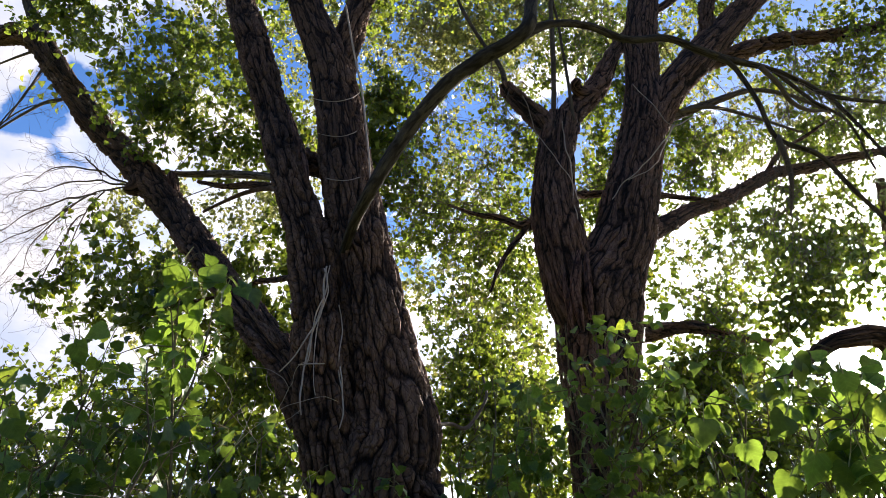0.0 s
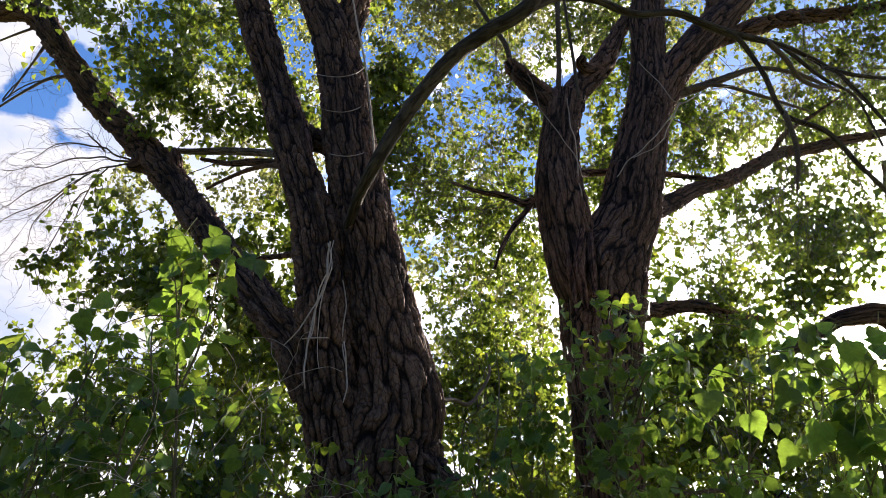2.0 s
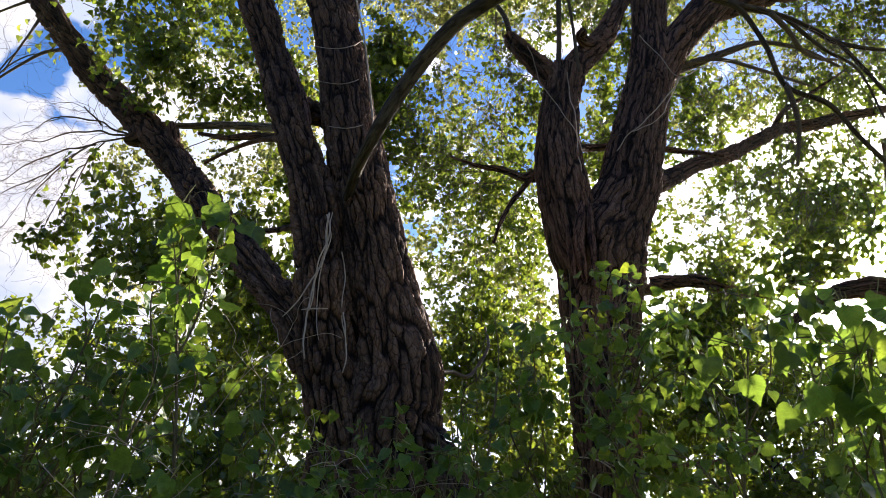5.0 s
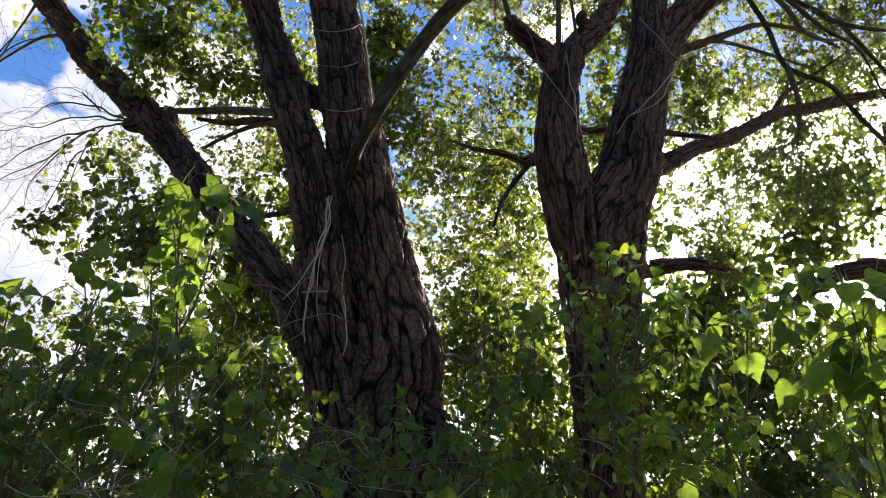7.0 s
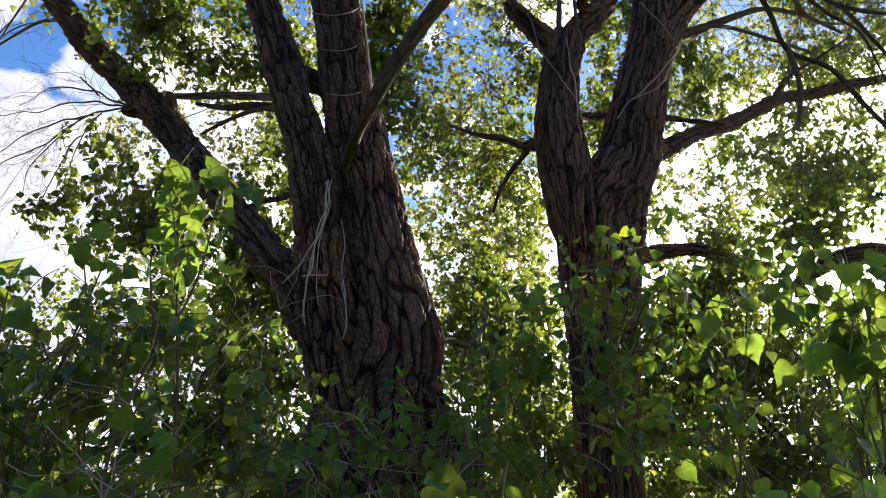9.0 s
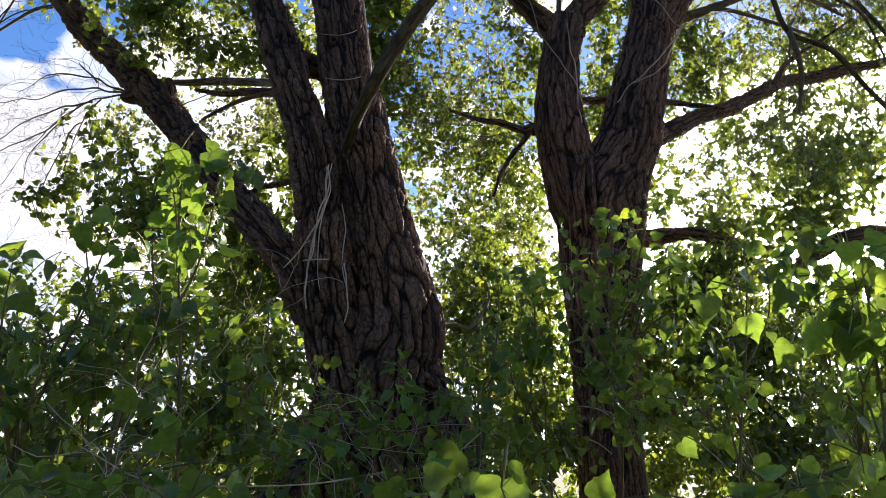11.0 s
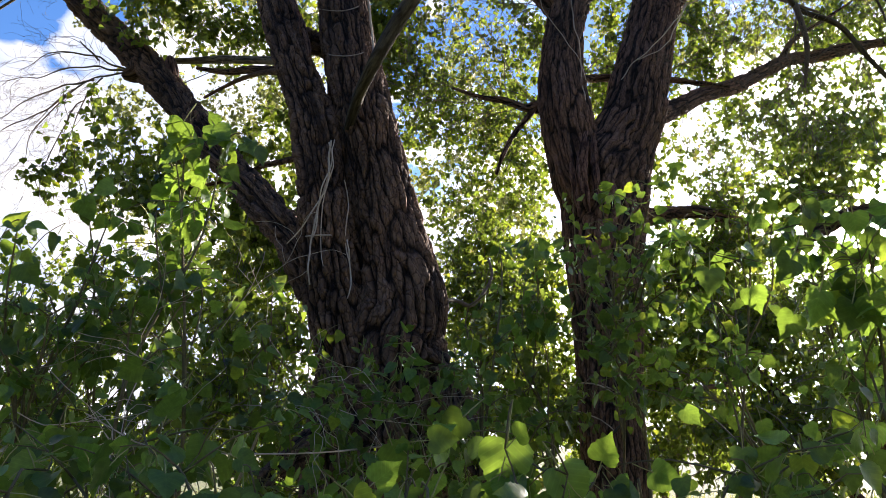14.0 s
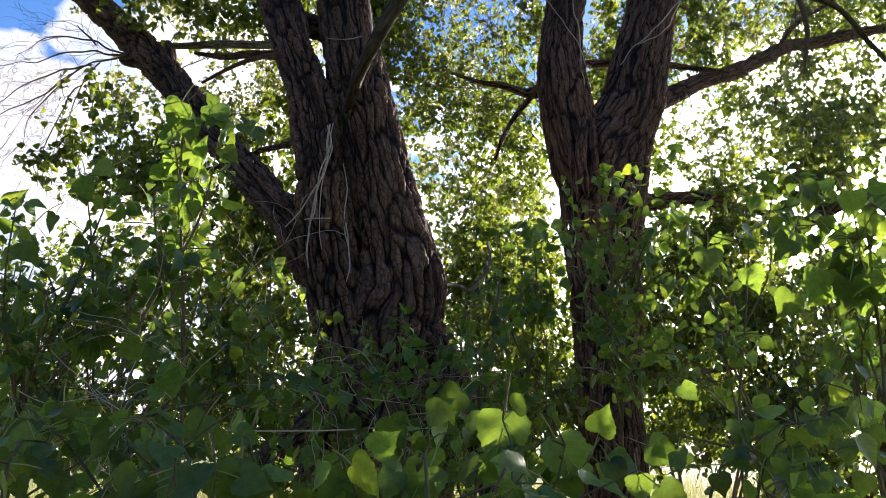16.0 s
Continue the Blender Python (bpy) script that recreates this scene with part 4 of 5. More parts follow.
limb("branch", tree_b, [(1.987, 5.2, 5.061, 0.0215), (2.302, 5.25, 5.139, 0.0169), (2.696, 5.3, 5.058, 0.0145), (3.114, 5.4, 4.979, 0.0098)], mat=TWIG)
limb("torn_bark", trunk_b, [(0.954, 4.67, 3.59, 0.0119), (0.915, 4.59, 3.442, 0.0271), (0.883, 4.55, 3.261, 0.0342), (0.892, 4.53, 3.074, 0.0262), (0.907, 4.53, 2.948, 0.0111)], mat=TORN, ridge=0.008, label="flaking strip of reddish inner bark")
limb("torn_bark", trunk_b, [(1.004, 4.67, 3.56, 0.0119), (0.979, 4.61, 3.408, 0.0233), (0.968, 4.55, 3.221, 0.0266), (0.96, 4.51, 3.028, 0.0149)], mat=TORN, ridge=0.008)
limb("torn_bark", trunk_b, [(0.83, 4.61, 3.387, 0.0116), (0.821, 4.57, 3.248, 0.0191), (0.834, 4.54, 3.077, 0.0188), (0.846, 4.53, 2.917, 0.0074)], mat=TORN, ridge=0.006)
limb("dead_vine", trunk_b, [(1.807, 4.86, 4.713, 0.0065), (1.654, 4.83, 4.492, 0.0054), (1.488, 4.78, 4.278, 0.0045), (1.344, 4.76, 4.148, 0.0044), (1.231, 4.74, 4.012, 0.0035)], mat=DEAD, wander=0.03)
limb("dead_vine", trunk_b, [(1.82, 4.86, 4.713, 0.0056), (1.679, 4.83, 4.452, 0.0046), (1.601, 4.81, 4.343, 0.0036), (1.37, 4.74, 4.161, 0.0035)], mat=DEAD, wander=0.03)
limb("dead_vine", trunk_b, [(1.564, 4.98, 5.179, 0.0039), (1.668, 4.93, 4.98, 0.0039), (1.798, 4.86, 4.713, 0.0047), (1.972, 4.88, 4.814, 0.0047), (2.321, 4.98, 4.959, 0.0039)], mat=DEAD, wander=0.03)
limb("dead_vine", trunk_b, [(0.639, 4.88, 5, 0.0039), (0.745, 4.81, 4.59, 0.0037), (0.912, 4.76, 4.267, 0.0036), (0.98, 4.73, 3.993, 0.0027)], mat=DEAD, wander=0.03)
limb("dead_vine", trunk_b, [(0.937, 4.86, 4.749, 0.0047), (0.948, 4.78, 4.375, 0.0045), (0.957, 4.73, 4.016, 0.0044), (0.957, 4.68, 3.68, 0.0034)], mat=DEAD, wander=0.03)
limb("dead_twig", trunk_b, [(0.806, 4.66, 1.867, 0.0039), (0.934, 4.6, 1.844, 0.0048), (1.089, 4.55, 1.721, 0.0047), (1.141, 4.5, 1.668, 0.0037)], mat=DEAD)
limb("dead_twig", trunk_b, [(0.909, 4.64, 1.883, 0.0039), (1.037, 4.6, 1.806, 0.0039), (1.159, 4.6, 1.813, 0.0029)], mat=DEAD)
limb("dead_twig", trunk_b, [(0.877, 4.5, 1.487, 0.0055), (0.983, 4.5, 1.569, 0.0083), (1.08, 4.5, 1.668, 0.0084), (1.166, 4.5, 1.785, 0.0065)], mat=BARK_SMOOTH)
limb("dead_twig", trunk_b, [(0.791, 4.62, 1.691, 0.0039), (0.919, 4.58, 1.638, 0.0038), (0.994, 4.55, 1.57, 0.0037)], mat=DEAD)

twig_seed = np.random.default_rng(22)


def bare_spray(start, across, up):
    fine_twigs = []
    for k in range(2):
        branching(start, (across + twig_seed.normal(0, 0.4), -0.1, up + twig_seed.normal(0, 0.4)), twig_seed.uniform(0.5, 0.95), 0.0038, 2, fine_twigs, 0.08, 0.6, twig_seed, 0.22)
    v, f, uv = twig_arrays(fine_twigs, 4, 0.06)
    part_mesh("bare_twig", mesh_from("bare_twig", v, f, TWIG, uv), tree_b)


bare_spray((1.986, 5.2, 5.049), 1, 0.3)
bare_spray((2.328, 5.3, 5.201), 1, -0.2)
bare_spray((2.745, 5.4, 5.416), 1, -0.4)
bare_spray((2.12, 5.35, 4.274), 0.6, 0.8)
bare_spray((2.489, 5.4, 4.43), 0.3, 1)
bare_spray((2.917, 5.5, 4.728), 0.5, 0.8)
bare_spray((1.899, 5.3, 4.108), 0.2, -1)
bare_spray((2.383, 5.4, 4.351), 0.4, -1)
bare_spray((2.64, 5.4, 4.483), 0.3, -1)
bare_spray((3.269, 5.6, 4.784), 0.4, -1)
bare_spray((2.233, 5.3, 5.585), 1, -0.5)
bare_spray((2.71, 5.5, 5.923), 1, -0.6)
bare_spray((3.262, 5.7, 6.178), 0.8, -1)
bare_spray((3.778, 5.8, 6.326), 0.6, -1)
bare_spray((4.395, 6.0, 6.595), 0.3, -1)
bare_spray((1.822, 5.1, 4.714), 1, -0.2)
bare_spray((1.716, 5.0, 4.249), 1, 0.2)
bare_spray((0.658, 4.9, 3.913), -1, 0.2)
bare_spray((0.638, 4.9, 3.937), -1, -0.5)
bare_spray((0.8, 5.0, 4.759), -1, 0.3)
bare_spray((0.942, 5.1, 4.984), -0.2, 1)
bare_spray((1.235, 5.2, 5.219), -0.4, 1)
bare_spray((0.551, 5.1, 5.207), -0.5, -1)
bare_spray((1.607, 5.5, 5.923), -0.5, 0.5)
bare_spray((1.856, 5.4, 6.037), 0.8, 0.6)
bare_spray((1.739, 5.3, 5.645), -1, 0.3)
bare_spray((1.012, 4.9, 4.149), 0.8, 0.6)
bare_spray((2.141, 3.6, 4.575), 0.6, -1)
bare_spray((1.898, 3.55, 4.286), 0.4, -1)
bare_spray((2.199, 3.6, 4.161), 0.6, -1)
bare_spray((1.912, 3.55, 3.802), 0.1, -1)
bare_spray((2.198, 3.6, 3.665), -0.3, -1)
bare_spray((0.166, 5.4, 6.365), -0.5, -1)
bare_spray((0.337, 5.3, 5.893), 0.3, -1)
bare_spray((0.472, 5.2, 5.511), -0.6, -0.8)
bare_spray((0.425, 5.2, 5.571), 0.2, -1)
bare_spray((0.078, 5.1, 5.379), -0.8, -0.6)
bare_spray((0.456, 5.0, 3.936), -0.6, 0.8)
bare_spray((0.284, 5.0, 3.96), -1, 0.6)
bare_spray((3.948, 5.9, 6.097), 0.2, -1)
bare_spray((3.989, 5.6, 5.31), -0.5, -1)


# ---- a third cottonwood at the right, mostly hidden ----
tree_c = thing("cottonwood_tree", (3.1, 5.2, 0), "leafy cottonwood with a dark trunk hidden by its leaves", "tree", "cottonwoods")
limb("trunk", tree_c, [(3.1, 5.2, -0.05, 0.2), (3.05, 5.1, 0.8, 0.17), (2.95, 4.95, 1.6, 0.15), (2.989, 4.6, 2.466, 0.1083), (2.721, 4.3, 2.817, 0.0691), (2.394, 4.2, 2.806, 0.0507), (2.15, 4.15, 2.687, 0.0365), (1.943, 4.1, 2.544, 0.0195)])
limb("limb", tree_c, [(2.989, 4.6, 2.466, 0.1083), (3.586, 4.9, 3.484, 0.1009), (4.114, 5.2, 4.824, 0.0905), (5.112, 5.5, 7.231, 0.0846)])
limb("limb", tree_c, [(1.867, 5.3, 2.126, 0.0122), (2.029, 5.2, 2.093, 0.02), (2.114, 5.1, 1.975, 0.0273), (2.162, 5.0, 1.851, 0.0323), (2.249, 4.95, 1.725, 0.028), (2.384, 4.9, 1.383, 0.0254), (2.608, 4.8, 1.081, 0.0349)])
limb("branch", tree_c, [(1.351, 4.6, 1.816, 0.014), (1.526, 4.6, 1.826, 0.014), (1.746, 4.62, 1.855, 0.0175), (1.882, 4.6, 1.895, 0.0175)])

# crown of the double-stemmed tree
crown_a = Crown(tree_a, 11, 1.8)
crown_a.clump(-1.46, 5.50, 3.17, 0.31, 0.40, 0.31, 27, 0.058, 24)
crown_a.clump(-1.43, 5.30, 2.73, 0.33, 0.40, 0.25, 20, 0.058, 24)
crown_a.clump(-3.04, 5.60, 3.67, 0.28, 0.30, 0.28, 7, 0.058, 24)
crown_a.clump(-2.57, 5.60, 5.87, 0.80, 0.70, 0.69, 41, 0.058, 24)
crown_a.clump(-3.13, 5.90, 6.66, 0.63, 0.70, 0.52, 25, 0.058, 24)
crown_a.clump(-2.15, 5.80, 5.44, 0.59, 0.60, 0.53, 31, 0.058, 24)
crown_a.clump(-2.12, 6.20, 6.69, 0.66, 0.70, 0.60, 31, 0.058, 24)
crown_a.clump(-2.46, 5.60, 5.13, 0.41, 0.50, 0.31, 17, 0.058, 24)
crown_a.clump(-1.70, 6.20, 5.38, 0.34, 0.50, 0.45, 33, 0.058, 24)
crown_a.clump(-2.84, 6.20, 8.11, 1.92, 1.20, 0.83, 77, 0.058, 24)
crown_a.clump(-3.68, 5.60, 6.40, 0.49, 0.40, 0.27, 20, 0.058, 24)
crown_a.clump(-0.58, 6.00, 7.90, 1.61, 1.20, 0.68, 141, 0.058, 24)
crown_a.clump(-0.54, 5.60, 5.37, 0.26, 0.40, 0.31, 26, 0.058, 24)
crown_a.clump(-0.45, 6.00, 4.95, 0.37, 0.50, 0.48, 48, 0.058, 24)
crown_a.clump(-2.75, 5.30, 3.85, 0.40, 0.30, 0.22, 4, 0.058, 24)
crown_a.clump(-2.59, 5.60, 3.77, 0.51, 0.40, 0.28, 14, 0.058, 24)
crown_a.clump(-2.21, 5.80, 3.90, 0.29, 0.40, 0.29, 11, 0.058, 24)
crown_a.clump(-1.54, 5.80, 4.01, 0.34, 0.40, 0.29, 18, 0.058, 24)
crown_a.clump(-1.43, 5.40, 3.32, 0.35, 0.40, 0.26, 20, 0.058, 24)
crown_a.clump(-2.53, 5.20, 3.35, 0.26, 0.30, 0.17, 5, 0.058, 24)
crown_a.clump(-2.04, 5.30, 3.25, 0.34, 0.40, 0.22, 18, 0.058, 24)
crown_a.build(LEAF, "dark green heart-shaped leaves in hanging sprays")

# crown of the forked tree
crown_b = Crown(tree_b, 12, 1.12)
crown_b.clump(2.20, 6.00, 3.30, 0.43, 0.50, 0.29, 39)
crown_b.clump(2.03, 5.80, 2.87, 0.36, 0.50, 0.27, 39)
crown_b.clump(3.36, 8.05, 5.87, 0.92, 0.66, 0.64, 44, 0.054)
crown_b.clump(2.10, 6.20, 4.00, 0.26, 0.40, 0.47, 15)
crown_b.clump(3.01, 7.92, 6.12, 0.35, 0.44, 0.49, 33, 0.054)
crown_b.clump(1.42, 6.80, 7.17, 0.79, 0.60, 0.46, 42)
crown_b.clump(0.27, 6.60, 5.28, 0.76, 0.70, 0.64, 87)
crown_b.clump(0.41, 6.40, 4.43, 0.60, 0.60, 0.49, 78)
crown_b.clump(-0.14, 6.80, 4.60, 0.41, 0.50, 0.35, 31)
crown_b.clump(0.63, 6.60, 3.92, 0.49, 0.60, 0.49, 53)
crown_b.clump(0.03, 7.00, 3.82, 0.40, 0.50, 0.46, 32)
crown_b.clump(1.64, 6.60, 5.61, 0.30, 0.50, 0.71, 45)
crown_b.clump(1.54, 6.40, 4.79, 0.22, 0.40, 0.33, 27)
crown_b.clump(0.87, 6.80, 6.62, 0.58, 0.60, 0.51, 41)
crown_b.clump(3.41, 8.05, 6.69, 0.66, 0.55, 0.44, 41, 0.054)
crown_b.clump(3.96, 6.60, 6.55, 1.06, 0.70, 0.56, 105)
crown_b.clump(3.15, 6.90, 7.59, 1.76, 0.90, 0.41, 96)
crown_b.clump(5.04, 7.80, 6.36, 0.71, 0.66, 0.63, 53, 0.054)
crown_b.clump(3.52, 8.30, 5.28, 0.78, 0.55, 0.49, 15, 0.054)
crown_b.clump(3.97, 7.55, 4.95, 0.71, 0.66, 0.58, 97, 0.054)
crown_b.clump(4.30, 7.80, 6.12, 0.83, 0.55, 0.55, 52, 0.054)
crown_b.clump(1.72, 6.60, 6.55, 0.31, 0.50, 0.69, 40)
crown_b.clump(1.06, 6.60, 5.75, 0.24, 0.40, 0.54, 26)
crown_b.clump(2.38, 6.20, 3.78, 0.41, 0.40, 0.31, 20)
crown_b.clump(3.32, 5.40, 3.75, 0.51, 0.60, 0.42, 62)
crown_b.clump(2.54, 5.20, 3.35, 0.51, 0.50, 0.34, 42)
crown_b.clump(2.65, 7.00, 8.94, 3.04, 1.40, 0.80, 196)
crown_b.clump(4.36, 5.80, 6.43, 0.67, 0.70, 0.79, 69)
crown_b.clump(0.34, 6.40, 3.21, 0.46, 0.50, 0.36, 49)
crown_b.clump(0.46, 6.20, 2.67, 0.53, 0.50, 0.33, 69)
crown_b.build(LEAF, "backlit yellow-green heart-shaped leaves in sprays")

# crown of the third tree
crown_c = Crown(tree_c, 13)
crown_c.clump(2.73, 4.80, 3.53, 0.44, 0.40, 0.32, 18)
crown_c.clump(2.19, 4.60, 3.04, 0.34, 0.40, 0.22, 8)
crown_c.clump(3.50, 5.00, 3.75, 0.45, 0.60, 0.45, 14)
crown_c.clump(2.06, 4.70, 2.49, 0.48, 0.50, 0.26, 10)
crown_c.clump(2.39, 4.50, 2.16, 0.42, 0.50, 0.31, 12)
crown_c.clump(1.94, 5.20, 1.95, 0.44, 0.50, 0.28, 14)
crown_c.clump(2.37, 4.80, 1.63, 0.50, 0.60, 0.32, 20)
crown_c.clump(1.84, 5.40, 1.49, 0.44, 0.60, 0.32, 22)
crown_c.clump(2.08, 5.00, 1.17, 0.73, 0.70, 0.22, 22)
crown_c.build(LEAF, "green heart-shaped leaves lit from behind")


def bush_stems(bush, x, y, r):
    for _ in range(7):
        a, h = r.uniform(0, 6.28), r.uniform(1.6, 2.6)
        limb("stem", bush, [(x + 0.1 * math.cos(a), y + 0.1 * math.sin(a), -0.02, 0.018), (x + 0.3 * math.cos(a), y + 0.2 * math.sin(a), h * 0.5, 0.013),
                            (x + 0.7 * math.cos(a), y + 0.4 * math.sin(a), h, 0.005)], TWIG)

# ---- trees behind ----

tree_d = thing("cottonwood_tree", (-1.7, 11.5, 0), "pale leafy cottonwood standing behind in the sun", "tree", "cottonwoods")
limb("trunk", tree_d, [(-1.7, 11.5, -0.05, 0.24), (-1.65, 11.5, 1.5, 0.19), (-1.80, 11.6, 4.0, 0.14), (-1.60, 11.5, 7.5, 0.07)])
crown = Crown(tree_d, 14, 1.8)
crown.clump(-2.33, 11.00, 9.82, 1.25, 1.20, 1.56, 77, 0.060, 30, 0.26)
crown.clump(-3.27, 11.00, 6.83, 1.14, 1.00, 0.85, 42, 0.060, 30, 0.26)
crown.clump(-4.54, 11.00, 6.42, 1.03, 1.00, 0.75, 31, 0.060, 30, 0.26)
crown.clump(-4.19, 11.50, 8.56, 1.56, 1.20, 1.24, 48, 0.060, 30, 0.26)
crown.clump(-2.16, 11.00, 7.37, 0.97, 1.00, 1.16, 56, 0.060, 30, 0.26)
crown.clump(-5.67, 11.50, 9.42, 0.96, 1.00, 1.17, 24, 0.060, 30, 0.26)
crown.clump(-3.54, 11.50, 11.55, 2.25, 1.00, 1.01, 63, 0.060, 30, 0.26)
crown.clump(-3.87, 11.00, 4.87, 1.43, 1.00, 0.62, 56, 0.060, 30, 0.26)
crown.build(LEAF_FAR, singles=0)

tree_e = thing("cottonwood_tree", (2.5, 10.5, 0), "sunlit pale green cottonwood standing behind", "tree", "cottonwoods")
limb("trunk", tree_e, [(2.5, 10.5, -0.05, 0.24), (2.55, 10.5, 1.5, 0.19), (2.40, 10.6, 4.0, 0.14), (2.60, 10.5, 7.5, 0.07)])
crown = Crown(tree_e, 15, 1.15)
crown.clump(-0.45, 10.50, 10.43, 1.33, 1.00, 1.12, 260, 0.060, 30, 0.26)
crown.clump(1.08, 10.50, 10.43, 1.43, 1.00, 1.12, 273, 0.060, 30, 0.26)
crown.clump(0.15, 10.50, 7.85, 1.13, 1.00, 1.13, 56, 0.060, 30, 0.26)
crown.clump(0.65, 10.00, 6.17, 1.11, 1.00, 0.94, 70, 0.060, 30, 0.26)
crown.clump(-0.03, 10.00, 4.91, 0.90, 1.00, 0.74, 58, 0.060, 30, 0.26)
crown.clump(0.93, 10.00, 4.41, 0.89, 1.00, 0.80, 78, 0.060, 30, 0.26)
crown.clump(2.78, 10.50, 9.93, 0.70, 1.00, 0.80, 21, 0.060, 30, 0.26)
crown.clump(2.57, 10.50, 7.42, 0.56, 1.00, 1.12, 43, 0.060, 30, 0.26)
crown.clump(0.28, 10.00, 3.45, 1.09, 1.00, 0.70, 98, 0.060, 30, 0.26)
crown.clump(2.42, 10.50, 10.56, 1.23, 0.80, 0.82, 143, 0.060, 30, 0.26)
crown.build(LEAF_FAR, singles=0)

tree_f = thing("cottonwood_tree", (7.4, 11, 0), "sunlit cottonwood with sparse light green leaves", "tree", "cottonwoods")
limb("trunk", tree_f, [(7.4, 11, -0.05, 0.24), (7.45, 11, 1.5, 0.19), (7.30, 11.1, 4.0, 0.14), (7.50, 11, 7.5, 0.07)])
crown = Crown(tree_f, 16, 1.25)
crown.clump(5.80, 11.00, 10.58, 2.12, 1.20, 1.06, 107, 0.060, 30, 0.26)
crown.clump(4.76, 11.00, 8.49, 1.20, 1.00, 0.80, 75, 0.060, 30, 0.26)
crown.clump(6.68, 11.00, 8.60, 1.50, 1.20, 1.10, 110, 0.060, 30, 0.26)
crown.clump(6.45, 10.50, 6.40, 0.99, 1.00, 0.81, 39, 0.060, 30, 0.26)
crown.clump(4.74, 11.00, 6.42, 1.22, 1.00, 0.94, 42, 0.060, 30, 0.26)
crown.clump(4.07, 11.00, 9.44, 0.62, 1.00, 1.03, 60, 0.060, 30, 0.26)
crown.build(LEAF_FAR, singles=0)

# ---- bushes under the trees ----
bush = thing("bush", (-4.6, 6.8, 0), "dense green bush of cottonwood shoots under the trees", "bush", "bushes under the trees")
crown = Crown(bush, 20, 1.8)
crown.clump(-2.69, 4.60, 2.19, 0.32, 0.50, 0.21, 16, 0.046, 25)
crown.clump(-2.39, 4.50, 1.69, 0.37, 0.50, 0.24, 37, 0.046, 25)
crown.clump(-3.91, 6.50, 2.81, 0.56, 0.60, 0.31, 18, 0.046, 25)
crown.clump(-3.68, 6.50, 2.29, 0.70, 0.70, 0.40, 40, 0.046, 25)
crown.clump(-3.58, 6.30, 1.69, 0.67, 0.70, 0.43, 58, 0.046, 25)
bush_stems(bush, -4.6, 6.8, crown.r)
crown.build(LEAF, singles=200)
bush = thing("bush", (-2.7, 6.4, 0), "dense green bush of cottonwood shoots under the trees", "bush", "bushes under the trees")
crown = Crown(bush, 21, 1.6)
crown.clump(-3.27, 6.40, 2.99, 0.56, 0.50, 0.25, 16, 0.046, 25)
crown.clump(-2.31, 6.30, 2.91, 0.50, 0.50, 0.25, 30, 0.046, 25)
crown.clump(-2.01, 4.60, 2.19, 0.32, 0.50, 0.21, 14, 0.046, 25)
crown.clump(-1.54, 4.40, 1.75, 0.33, 0.50, 0.20, 32, 0.046, 25)
crown.clump(-1.80, 4.40, 1.36, 0.39, 0.50, 0.16, 23, 0.046, 25)
crown.clump(-2.78, 6.40, 2.78, 0.61, 0.60, 0.25, 28, 0.046, 25)
crown.clump(-2.87, 6.40, 1.74, 0.58, 0.60, 0.19, 18, 0.046, 25)
crown.clump(-2.21, 6.20, 2.25, 0.53, 0.60, 0.38, 52, 0.046, 25)
crown.clump(-2.16, 6.20, 1.60, 0.56, 0.60, 0.28, 43, 0.046, 25)
bush_stems(bush, -2.7, 6.4, crown.r)
crown.build(LEAF, singles=200)
bush = thing("bush", (-1.3, 6.2, 0), "dense green bush of cottonwood shoots under the trees", "bush", "bushes under the trees")
crown = Crown(bush, 22, 1.35)
crown.clump(-1.22, 4.60, 2.18, 0.29, 0.40, 0.21, 26, 0.046, 25)
crown.clump(-1.07, 4.50, 1.75, 0.31, 0.40, 0.20, 30, 0.046, 25)
crown.clump(-1.12, 4.40, 1.36, 0.36, 0.40, 0.16, 26, 0.046, 25)
crown.clump(-1.63, 6.20, 2.84, 0.39, 0.60, 0.34, 36, 0.046, 25)
crown.clump(-1.45, 6.00, 2.27, 0.46, 0.60, 0.37, 56, 0.046, 25)
crown.clump(-1.46, 6.00, 1.68, 0.54, 0.60, 0.32, 56, 0.046, 25)
bush_stems(bush, -1.3, 6.2, crown.r)
crown.build(LEAF, singles=200)
bush = thing("bush", (0.25, 6.0, 0), "dense green bush of cottonwood shoots under the trees", "bush", "bushes under the trees")
crown = Crown(bush, 23, 1.05)
crown.clump(0.91, 5.60, 1.66, 0.13, 0.30, 0.46, 40, 0.046, 25)
crown.clump(0.24, 6.20, 2.83, 0.34, 0.50, 0.29, 45, 0.046, 25)
crown.clump(0.79, 6.00, 2.60, 0.28, 0.50, 0.38, 61, 0.046, 25)
crown.clump(0.85, 5.90, 1.94, 0.27, 0.50, 0.36, 50, 0.046, 25)
crown.clump(0.35, 4.60, 2.18, 0.25, 0.40, 0.28, 30, 0.046, 25)
crown.clump(0.40, 4.50, 1.69, 0.31, 0.40, 0.20, 32, 0.046, 25)
crown.clump(0.32, 6.00, 2.41, 0.42, 0.60, 0.37, 70, 0.046, 25)
crown.clump(0.48, 5.90, 1.85, 0.49, 0.60, 0.36, 86, 0.046, 25)
crown.clump(0.25, 5.80, 1.42, 0.52, 0.60, 0.26, 65, 0.046, 25)
crown.clump(-0.43, 5.60, 1.50, 0.59, 0.60, 0.29, 65, 0.046, 25)
bush_stems(bush, 0.25, 6.0, crown.r)
crown.build(LEAF, singles=200)
bush = thing("bush", (2.1, 6.4, 0), "dense green bush of cottonwood shoots under the trees", "bush", "bushes under the trees")
crown = Crown(bush, 24, 1.3)
